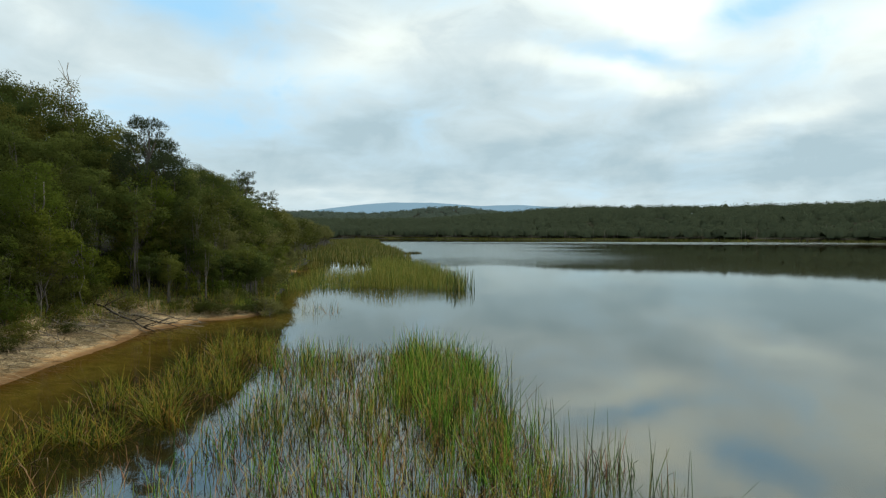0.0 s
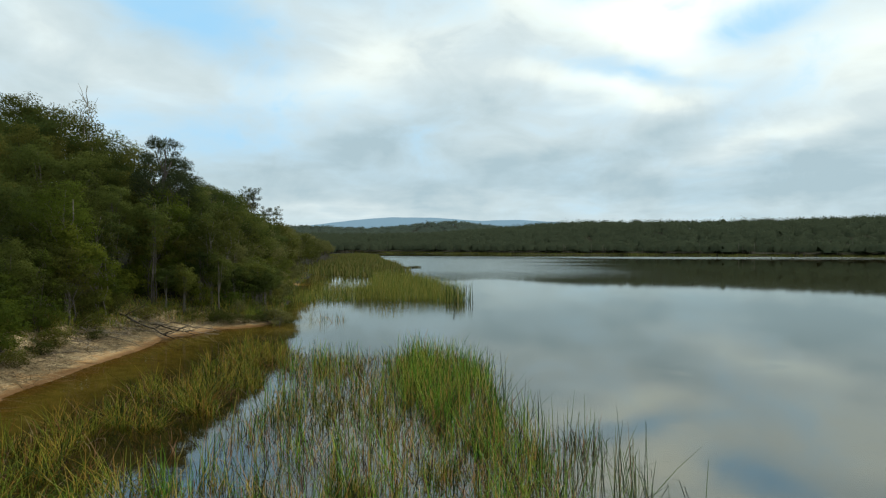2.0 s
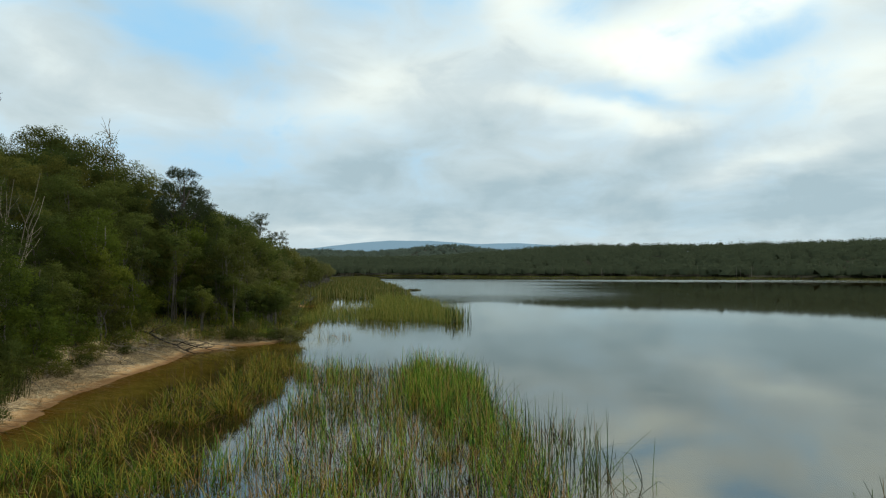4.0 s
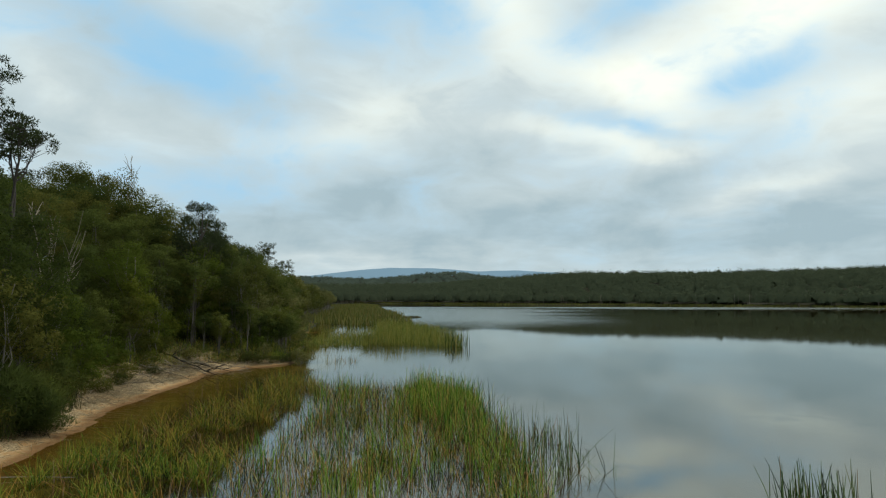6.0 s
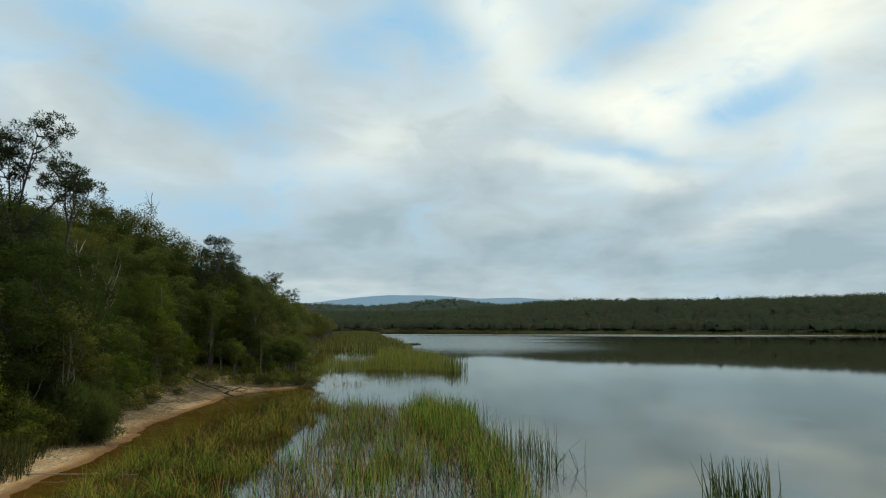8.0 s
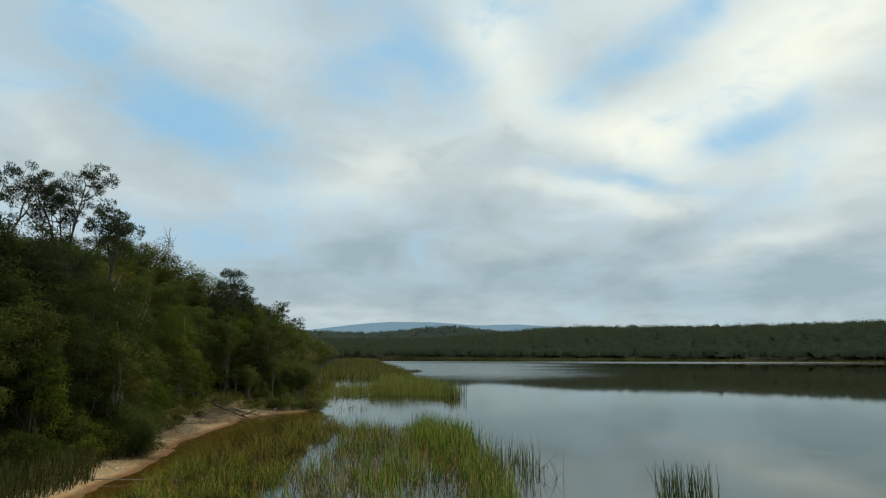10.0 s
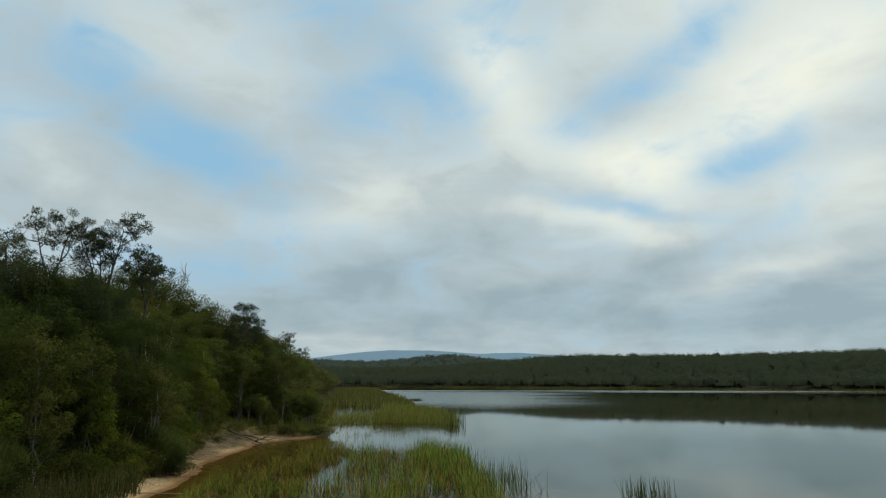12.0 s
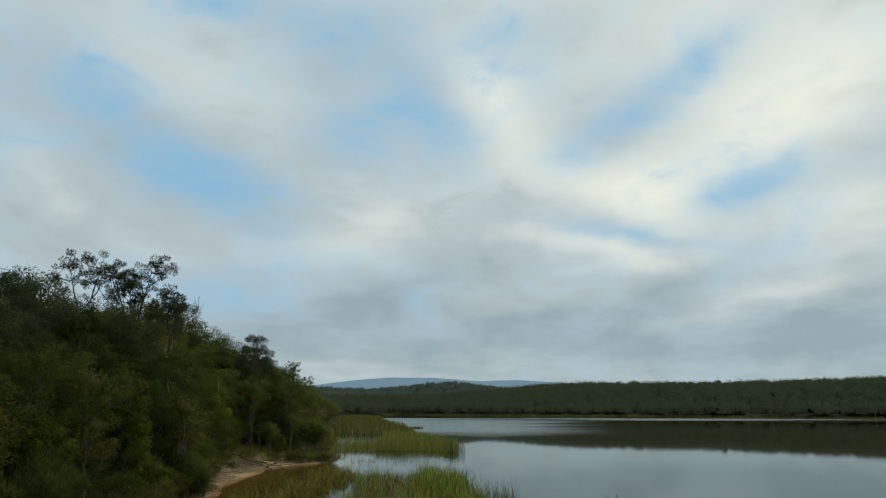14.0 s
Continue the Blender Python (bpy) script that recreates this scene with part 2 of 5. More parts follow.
MEADOW_GRASS = blade_material("meadow_grass", [(0.1, (0.080, 0.105, 0.022)), (0.5, (0.145, 0.155, 0.032)), (0.9, (0.195, 0.168, 0.048))])
SPIT_GRASS = blade_material("spit_grass", [(0.1, (0.030, 0.038, 0.014)), (0.9, (0.095, 0.090, 0.035))])
MARSH = blade_material("marsh", [(0.08, (0.050, 0.086, 0.020)), (0.35, (0.140, 0.225, 0.038)), (0.6, (0.285, 0.300, 0.056)), (0.92, (0.420, 0.335, 0.078))])
LEAF_GUM = leaf_material("leaf_gum", [(0.15, (0.025, 0.037, 0.015)), (0.5, (0.049, 0.065, 0.027)), (0.85, (0.089, 0.102, 0.039))])
# dull dry leaves, also paled for the haze on the farther bank trees
LEAF_DRY_HAZED = leaf_material("leaf_dry_hazed", [(0.15, (0.067, 0.076, 0.024)), (0.5, (0.123, 0.128, 0.041)), (0.85, (0.200, 0.184, 0.067))])


def ground_material():
    """Sand by the water, leaf litter and grass on the bank, peat below water, bush floor inland."""
    k = Mat("ground")
    pos = k.place()
    s = k.add("ShaderNodeSeparateXYZ", Vector=pos)
    z = s.outputs[2]
    big, mid, fine = k.noise(0.25, 4), k.noise(1.8, 5, 0.6), k.noise(14, 5, 0.65)
    stretch = k.add("ShaderNodeMapping", Vector=pos)
    stretch.inputs["Scale"].default_value = (3.0, 0.9, 3.0)
    stretch.inputs["Rotation"].default_value = (0, 0, 0.5)
    twig = k.noise(5, 5, 0.7, stretch.outputs[0], 1.2)
    sand = k.ramp(k.math("ADD", k.math("MULTIPLY", mid, 0.6), k.math("MULTIPLY", fine, 0.4)),
                  [(0.3, (0.38, 0.205, 0.080)), (0.5, (0.54, 0.325, 0.140)), (0.72, (0.66, 0.445, 0.220))])
    litter = k.ramp(twig, [(0.37, (0.055, 0.038, 0.021)), (0.46, (0.25, 0.178, 0.096)), (0.57, (0.58, 0.45, 0.265))])
    grass = k.ramp(fine, [(0.3, (0.028, 0.034, 0.010)), (0.7, (0.085, 0.080, 0.028))])
    peat = k.ramp(mid, [(0.3, (0.15, 0.118, 0.046)), (0.7, (0.29, 0.228, 0.090))])
    # deep bed: dark muck, with the light lost in brown water painted in
    depth_dark_muck = k.ramp(mid, [(0.3, (0.022, 0.018, 0.009)), (0.7, (0.065, 0.052, 0.024))])
    peat = k.mix(k.span(k.math("ADD", z, k.math("MULTIPLY", k.math("SUBTRACT", big, 0.5), 0.25)), -0.10, -0.34), peat, depth_dark_muck)
    wob = k.math("ADD", z, k.math("MULTIPLY", k.math("SUBTRACT", mid, 0.5), 0.6))
    strand = k.math("MULTIPLY", k.span(k.math("ADD", k.math("MULTIPLY", twig, 0.7), k.math("MULTIPLY", fine, 0.3)), 0.465, 0.56), 0.85)
    drift_map = k.add("ShaderNodeMapping", Vector=pos)
    drift_map.inputs["Scale"].default_value = (2.2, 0.55, 2.2)
    drift_map.inputs["Rotation"].default_value = (0, 0, 0.08)
    wrack = k.noise(2.4, 5, 0.68, drift_map.outputs[0], 0.8)
    debris = k.ramp(twig, [(0.36, (0.050, 0.034, 0.021)), (0.48, (0.25, 0.176, 0.090)), (0.58, (0.60, 0.465, 0.28))])
    rough_sand = k.mix(k.math("MULTIPLY", k.span(wrack, 0.44, 0.54), 0.9), sand, debris)
    sand = k.mix(k.math("MULTIPLY", k.span(k.math("ADD", z, k.math("MULTIPLY", k.math("SUBTRACT", wrack, 0.5), 0.7)), 0.08, 0.30), 1.0), k.mix(k.math("MULTIPLY", strand, 0.55), sand, debris), rough_sand)
    col = k.mix(k.span(wob, 0.05, 0.17), sand, k.mix(k.math("MULTIPLY", k.span(k.math("ADD", k.math("MULTIPLY", twig, 0.6), k.math("MULTIPLY", mid, 0.4)), 0.36, 0.50), 0.95), sand, litter))
    col = k.mix(k.span(k.math("ADD", wob, k.math("MULTIPLY", k.math("SUBTRACT", big, 0.5), 0.8)), 0.30, 0.62), col, k.mix(k.span(mid, 0.45, 0.6), litter, grass))
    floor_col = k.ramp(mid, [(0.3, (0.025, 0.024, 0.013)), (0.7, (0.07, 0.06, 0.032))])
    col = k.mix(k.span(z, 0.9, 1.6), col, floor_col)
    reach = k.math("ADD", s.outputs[1], k.math("MULTIPLY", mid, 4.0))
    wet = k.mix(1.0, sand, (0.42, 0.36, 0.30), "MULTIPLY")
    col = k.mix(k.span(z, 0.10, 0.02), col, wet)
    col = k.mix(k.span(k.math("ADD", z, k.math("MULTIPLY", k.math("SUBTRACT", mid, 0.5), 0.08)), 0.0, -0.09), col, peat)
    col = k.mix(k.math("MULTIPLY", k.span(reach, 40.5, 43.5), k.span(z, -0.12, -0.02)), col, k.mix(k.span(fine, 0.35, 0.65), (0.030, 0.030, 0.010), (0.016, 0.013, 0.006)))
    scar = k.math("ADD", k.math("ABSOLUTE", k.math("ADD", s.outputs[0], 19.6)), k.math("MULTIPLY", k.math("ABSOLUTE", k.math("SUBTRACT", s.outputs[1], 86.0)), 0.35))
    col = k.mix(k.span(k.math("ADD", scar, k.math("MULTIPLY", mid, 1.5)), 2.6, 1.6), col, (0.42, 0.235, 0.10))
    height = k.math("ADD", k.math("MULTIPLY", twig, 0.6), k.math("MULTIPLY", fine, 0.4))
    b = k.add("ShaderNodeBsdfPrincipled", Base_Color=col, Roughness=0.9, Normal=k.bump(height, 0.9, 0.09))
    b.inputs["Specular IOR Level"].default_value = 0.2
    return k.done(b.outputs[0])


def water_material():
    """Tea-brown clear water: the sky mirrored by its Fresnel gloss, the bed seen through a brown tint; wind-ruffled lanes far out."""
    k = Mat("lake_water")
    pos = k.place()
    s = k.add("ShaderNodeSeparateXYZ", Vector=pos)
    stretch = k.add("ShaderNodeMapping", Vector=pos)
    stretch.inputs["Scale"].default_value = (0.5, 2.2, 1.0)
    ripple = k.noise(3.0, 3, 0.5, stretch.outputs[0])
    swell = k.noise(0.35, 2, 0.5, stretch.outputs[0])
    patches = k.noise(0.3, 3, 0.5)
    calm = k.math("MULTIPLY", k.span(patches, 0.56, 0.68, 0.006, 0.08), k.span(s.outputs[1], 20.0, 55.0, 1.0, 0.05))
    lane_map = k.add("ShaderNodeMapping", Vector=pos)
    lane_map.inputs["Scale"].default_value = (0.0025, 0.02, 1.0)
    lane_noise = k.noise(1.0, 3, 0.5, lane_map.outputs[0])
    y = s.outputs[1]
    lane = k.math("MULTIPLY", k.span(y, 300.0, 345.0), k.span(y, 440.0, 405.0))
    lane = k.math("MULTIPLY", lane, k.span(lane_noise, 0.47, 0.56))
    drift = k.math("ADD", k.math("SUBTRACT", s.outputs[0], k.math("MULTIPLY", y, 0.16)), k.math("MULTIPLY", k.math("SUBTRACT", lane_noise, 0.5), 90.0))
    breeze = k.math("MULTIPLY", k.math("MULTIPLY", k.span(y, 95.0, 150.0), k.span(y, 420.0, 300.0)), k.span(drift, 35.0, -15.0))
    lane = k.math("MAXIMUM", lane, k.math("MULTIPLY", breeze, 0.7))
    strength = k.math("ADD", calm, k.math("MULTIPLY", lane, 0.3))
    height = k.math("ADD", k.math("MULTIPLY", ripple, 0.5), k.math("MULTIPLY", swell, 0.5))
    bump = k.add("ShaderNodeBump", Distance=0.12, Height=height, Strength=strength)
    gloss = k.add("ShaderNodeBsdfGlossy", Color=(0.775, 0.812, 0.788), Roughness=k.math("ADD", 0.03, k.math("MULTIPLY", lane, 0.15)), Normal=bump.outputs[0])
    clear = k.add("ShaderNodeBsdfTransparent", Color=(0.92, 0.86, 0.54))
    fres = k.add("ShaderNodeFresnel", IOR=1.37)
    both = k.add("ShaderNodeMixShader", Fac=k.math("ADD", k.math("MULTIPLY", fres.outputs[0], 0.82), 0.16))
    k.l.new(clear.outputs[0], both.inputs[1]), k.l.new(gloss.outputs[0], both.inputs[2])
    return k.done(both.outputs[0])


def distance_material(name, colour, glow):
    """Hills far off; an even emission paints the blue air light over them."""
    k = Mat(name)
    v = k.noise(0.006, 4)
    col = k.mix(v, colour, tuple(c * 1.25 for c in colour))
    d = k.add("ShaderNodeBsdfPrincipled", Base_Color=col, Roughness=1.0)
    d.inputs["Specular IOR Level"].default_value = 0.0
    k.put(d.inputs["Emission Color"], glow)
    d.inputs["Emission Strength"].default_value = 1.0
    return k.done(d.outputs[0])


LITTER_WOOD = blade_material("litter_wood", [(0.1, (0.050, 0.036, 0.018)), (0.4, (0.22, 0.165, 0.080)), (0.7, (0.47, 0.37, 0.21)), (0.95, (0.64, 0.53, 0.34))])
BARK_STRIP = blade_material("bark_strip", [(0.1, (0.035, 0.022, 0.014)), (0.4, (0.16, 0.10, 0.055)), (0.7, (0.42, 0.31, 0.20)), (0.95, (0.62, 0.52, 0.40))])
GROUND, WATER = ground_material(), water_material()
# the mountain's glow is air light added to its colour
MOUNTAIN = distance_material("air_lit_mountain", (0.05, 0.07, 0.09), (0.175, 0.295, 0.375))

# ---- the lake and the land ----
SHORE = [(-14, -60), (-13.0, -5), (-12.3, 7), (-12.4, 11), (-13.1, 14), (-14.2, 20), (-14.8, 28), (-15.1, 33), (-13.6, 37), (-11.2, 39.2), (-10.8, 41.5),
         (-13.0, 50), (-15.3, 60), (-18, 74), (-25.5, 119), (-35, 200), (-55, 400), (-95, 600), (-55, 675), (50, 555), (146, 555), (205, 470), (265, 410), (400, 330),
         (520, 100), (420, -300), (80, -400), (-30, -250)]


def shore_distance(px, py):
    """Metres from the waterline: positive on land, negative over the lake."""
    best = np.full(px.shape, 1e9)
    inside = np.zeros(px.shape, bool)
    for (x1, y1), (x2, y2) in zip(SHORE, SHORE[1:] + SHORE[:1]):
        dx, dy = x2 - x1, y2 - y1
        f = np.clip(((px - x1) * dx + (py - y1) * dy) / (dx * dx + dy * dy), 0, 1)
        best = np.minimum(best, np.hypot(px - x1 - f * dx, py - y1 - f * dy))
        cross = ((y1 > py) != (y2 > py)) & (px < (x2 - x1) * (py - y1) / ((y2 - y1) or 1e-9) + x1)
        inside ^= cross
    return np.where(inside, -best, best)


def ease(a, b, v):
    t = np.clip((v - a) / (b - a), 0, 1)
    return t * t * (3 - 2 * t)


def waves(x, y, k, seed):
    """Cheap smooth unevenness between -1 and 1."""
    r = np.random.RandomState(seed)
    out = np.zeros(np.shape(x))
    for _ in range(6):
        a, f, ph = r.uniform(0, 6.28), k * r.uniform(0.6, 1.8), r.uniform(0, 6.28)
        out = out + np.sin((x * math.cos(a) + y * math.sin(a)) * f + ph)
    return out / 6 * 1.6


def land_height(x, y):
    x, y = np.asarray(x, float), np.asarray(y, float)
    d = shore_distance(x, y) + 0.3 * waves(x, y, 0.8, 3) + 0.16 * waves(x, y, 2.6, 4) + 0.08 * waves(x, y, 5.0, 14)
    out = np.maximum(d, 0)
    bank = 0.15 * np.minimum(out, 4.0) + 0.03 * np.minimum(out, 1.0)
    far = ease(160, 380, y + 0.6 * np.maximum(x, 0))
    rise_left = 27 * (1 - np.exp(-np.maximum(out - 3.0, 0) / 95))
    amp = 18.5 + 12 * ease(-60, 250, x) + 4 * ease(-80, 60, x) * (1 - ease(180, 380, x))
    rise_far = amp * (1 - np.exp(-np.maximum(out - 25, 0) / 110))
    z = bank + rise_left * (1 - far) + rise_far * far
    z = z + np.where(out > 0.5, 0.10 * waves(x, y, 2.4, 5) * np.minimum(out, 3) / 3 + 0.5 * waves(x, y, 0.12, 6) * ease(6, 25, out), 0)
    z = z + 30 * np.exp(-((x + 5) / 130) ** 2 - ((y - 1500) / 170) ** 2) + 30 * np.exp(-((x + 350) / 280) ** 2 - ((y - 1550) / 200) ** 2)
    depth = np.minimum(-np.minimum(d, 0) * 0.085, 1.4)
    return np.where(d > 0, z, -depth + 0.02 * waves(x, y, 1.5, 8))


def mesh_of(name, verts, faces, smooth=False):
    me = bpy.data.meshes.new(name)
    me.from_pydata(verts, [], faces)
    if smooth:
        me.polygons.foreach_set("use_smooth", [True] * len(me.polygons))
    return me


def arrays_mesh(name, v, sides):
    """A mesh from loose polygons of that many sides, corners given in turn."""
    v = np.ascontiguousarray(v, dtype=np.float32).reshape(-1, 3)
    n = len(v)
    me = bpy.data.meshes.new(name)
    me.vertices.add(n)
    me.vertices.foreach_set("co", v.ravel())
    me.loops.add(n)
    me.loops.foreach_set("vertex_index", np.arange(n, dtype=np.int32))
    me.polygons.add(n // sides)
    me.polygons.foreach_set("loop_start", np.arange(0, n, sides, dtype=np.int32))
    me.update(calc_edges=True)
    return me


def leaf_mesh(name, tri, out, flat=0.3):
    """Loose leaf triangles whose shading follows the round of their clump."""
    face = np.cross(tri[:, 1] - tri[:, 0], tri[:, 2] - tri[:, 0])
    face /= np.linalg.norm(face, axis=1)[:, None] + 1e-9
    turned = np.sum(face * out, axis=1) < 0
    tri[turned] = tri[turned][:, ::-1]
    face[turned] *= -1
    me = arrays_mesh(name, tri, 3)
    n = out + face * flat
    n /= np.linalg.norm(n, axis=1)[:, None] + 1e-9
    me.normals_split_custom_set_from_vertices(np.repeat(n, 3, 0).astype(np.float32))
    return me


def steps(*parts):
    out = []
    for lo, hi, gap in parts:
        out += list(np.arange(lo, hi, gap))
    return np.array(out + [parts[-1][1]])


gx = steps((-4800, -1200, 400), (-1200, -200, 60), (-200, -50, 6), (-50, -22, 1.2), (-22, -9, 0.3), (-9, 20, 3), (20, 600, 25), (600, 1200, 60), (1200, 4800, 400))
gy = steps((-3000, -400, 300), (-400, -20, 30), (-20, 0, 2), (0, 48, 0.36), (48, 66, 0.7), (66, 140, 3), (140, 800, 20), (800, 1900, 50), (1900, 4700, 280))
GX, GY = np.meshgrid(gx, gy)
GZ = land_height(GX, GY)
nx = len(gx)
faces = [(j * nx + i, j * nx + i + 1, (j + 1) * nx + i + 1, (j + 1) * nx + i) for j in range(len(gy) - 1) for i in range(nx - 1)]
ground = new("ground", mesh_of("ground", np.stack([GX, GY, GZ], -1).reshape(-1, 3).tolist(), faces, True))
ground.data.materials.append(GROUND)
tagged(ground, "sandy lake bank rising to a wooded hillside", "ground", kind="structure")

wx, wy = steps((-200, 700, 100)), steps((-500, 800, 100))
WX, WY = np.meshgrid(wx, wy)
faces = [(j * len(wx) + i, j * len(wx) + i + 1, (j + 1) * len(wx) + i + 1, (j + 1) * len(wx) + i) for j in range(len(wy) - 1) for i in range(len(wx) - 1)]
water = new("water", mesh_of("water", np.stack([WX, WY, WX * 0], -1).reshape(-1, 3).tolist(), faces))
water.data.materials.append(WATER)
tagged(water, "calm tea-brown lake mirroring the cloudy sky", "water", kind="structure")

# the blue range on the horizon
mx = np.linspace(-2600, 2200, 160)
crest = np.interp(mx, [-2600, -1700, -1000, -580, -390, -130, 200, 500, 770, 920, 1300, 2200], [20, 90, 156, 200, 212, 214, 193, 200, 184, 168, 110, 30])
crest = crest + 4 * waves(mx, mx * 0, 0.008, 21) + 2 * waves(mx, mx * 0, 0.03, 22)
rows = [np.stack([mx, 4100 + 0 * mx, -20 + 0 * mx], -1), np.stack([mx, 4250 + 0 * mx, crest * 0.6], -1), np.stack([mx, 4400 + 0 * mx, crest], -1), np.stack([mx, 4600 + 0 * mx, -20 + 0 * mx], -1)]
n = len(mx)
faces = [(j * n + i, j * n + i + 1, (j + 1) * n + i + 1, (j + 1) * n + i) for j in range(3) for i in range(n - 1)]
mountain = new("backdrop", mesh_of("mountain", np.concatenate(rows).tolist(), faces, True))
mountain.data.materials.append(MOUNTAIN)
tagged(mountain, "low blue mountain range under the cloud", "mountain", kind="structure")


# ---- trees ----
def tube(v, f, path, radii, sides=5):
    """A tapered bent tube along path, added to the lists v and f."""
    base = len(v)
    for i, p in enumerate(path):
        a = path[min(i + 1, len(path) - 1)] - path[max(i - 1, 0)]
        a.normalize()
        side = a.cross(Vector((0.31, 0.87, 0.2)))
        if side.length < 0.05:
            side = a.cross(Vector((1, 0, 0)))
        side.normalize()
        other = a.cross(side)
        for k in range(sides):
            w = 6.2832 * k / sides
            v.append(tuple(p + (side * math.cos(w) + other * math.sin(w)) * radii[i]))
    for i in range(len(path) - 1):
        for k in range(sides):
            a, b = base + i * sides + k, base + i * sides + (k + 1) % sides
            f.append((a, b, b + sides, a + sides))
    f.append(tuple(base + (len(path) - 1) * sides + k for k in range(sides)))


def bent(rng, a, b, n, wob):
    """A wavering line of n pieces from a to b."""
    out = [a + (b - a) * (i / n) for i in range(n + 1)]
    for i in range(1, n):
        out[i] = out[i] + Vector((rng.uniform(-1, 1), rng.uniform(-1, 1), rng.uniform(-0.4, 0.6))) * wob * (b - a).length
    return out


def leaves(r, centres, radii, count, length, width, droop=0.0, flat=0.75, spiky=False):
    """Leaf triangles in round tufts: laid like shingles round the tuft, or standing out of it where spiky."""
    n = len(centres) * count
    c = np.repeat(np.array(centres), count, 0)
    rad = np.repeat(np.array(radii), count)
    d = r.normal(size=(n, 3))
    d /= np.linalg.norm(d, axis=1)[:, None]
    dist = rad * r.uniform(0, 1, n) ** 0.3
    p = c + d * dist[:, None] * np.array([1, 1, flat])
    if spiky:
        way = d + r.normal(size=(n, 3)) * 0.7 + np.array([0, 0, 0.25 - droop])
        side = np.cross(way, r.normal(size=(n, 3)))
    else:
        way = np.cross(d, r.normal(size=(n, 3))) + d * 0.35 + np.array([0, 0, -droop])
        side = np.cross(way, d + r.normal(size=(n, 3)) * 0.3)
    way /= np.linalg.norm(way, axis=1)[:, None] + 1e-6
    side /= np.linalg.norm(side, axis=1)[:, None] + 1e-6
    ln = length * r.uniform(0.6, 1.4, n)[:, None]
    wd = width * r.uniform(0.7, 1.3, n)[:, None]
    return np.stack([p - side * wd, p + side * wd, p + way * ln], 1), d


def make_tree(name, seed, high, base, wide, tufts, tuft_r, per, leaf, bark, foliage, trunk_r=0.11, limbs=12, stems=1, hollow=0.45, lean=0.05, droop=0.0, top=0.5):
    """A tree under an empty at its foot: trunk with limbs, and a crown of leaf tufts between the heights base and high."""
    rng, r = random.Random(seed), np.random.RandomState(seed)
    v, f = [], []
    centres, radii = [], []
    half = (high - base) / 2
    for _ in range(tufts):
        while True:
            q = Vector((rng.uniform(-1, 1), rng.uniform(-1, 1), rng.uniform(-1, 1)))
            if hollow < q.length < 1:
                break
        shape = 1.0 - top * max(q.z, 0) * 0.6
        lump = 1 + 0.22 * math.sin(3 * math.atan2(q.y, q.x) + seed) + 0.15 * math.sin(5 * q.z + seed)
        centres.append(Vector((q.x * wide * shape * lump, q.y * wide * shape * lump, base + half + q.z * (half - tuft_r * 0.5))))
        radii.append(tuft_r * rng.uniform(0.65, 1.25))
    for sidx in range(stems):
        foot = Vector((rng.uniform(-0.25, 0.25), rng.uniform(-0.25, 0.25), -0.25)) * (1 if stems > 1 else 0.2)
        foot.z = -0.3
        head = Vector((rng.uniform(-1, 1) * wide * 0.35, rng.uniform(-1, 1) * wide * 0.35, high * rng.uniform(0.78, 0.9)))
        line = bent(rng, foot, head, 6, lean)
        tr = trunk_r * rng.uniform(0.75, 1.1)
        tube(v, f, line, [tr * (1 - 0.13 * i) for i in range(7)], 6)
        for c in rng.sample(centres, min(limbs // stems + 1, len(centres))):
            drop = 0.75 * math.hypot(c.x - head.x * c.z / high, c.y - head.y * c.z / high) + 0.4
            hz = min(max((c.z - drop) / high * 6, 0.8), 5.6)
            i = int(hz)
            start = line[i] + (line[min(i + 1, 6)] - line[i]) * (hz - i)
            arm = bent(rng, start, c, 4, 0.07)
            ar = tr * (1 - 0.13 * hz) * 0.5
            tube(v, f, arm, [ar, ar * 0.8, ar * 0.6, ar * 0.42, ar * 0.2], 4)
            for _ in range(1):
                e = c + Vector((rng.uniform(-1, 1), rng.uniform(-1, 1), rng.uniform(-0.2, 1))) * tuft_r
                tube(v, f, bent(rng, arm[3], e, 2, 0.08), [ar * 0.35, ar * 0.25, ar * 0.1], 3)
    thing = new(name)
    trunk = new("trunk", mesh_of("trunk", v, f, True))
    trunk.data.materials.append(bark)
    trunk.parent = thing
    if per:
        tri, out = leaves(r, centres, radii, per, leaf[0], leaf[1], droop, spiky=droop < 0)
        round_out = tri.mean(axis=1) - np.array([0, 0, base + half])
        round_out /= np.linalg.norm(round_out, axis=1)[:, None] + 1e-9
        crown = new("crown", leaf_mesh("crown", tri, out * 0.9 + round_out * 0.55))
        crown.data.materials.append(foliage)
        crown.parent = thing
    return thing


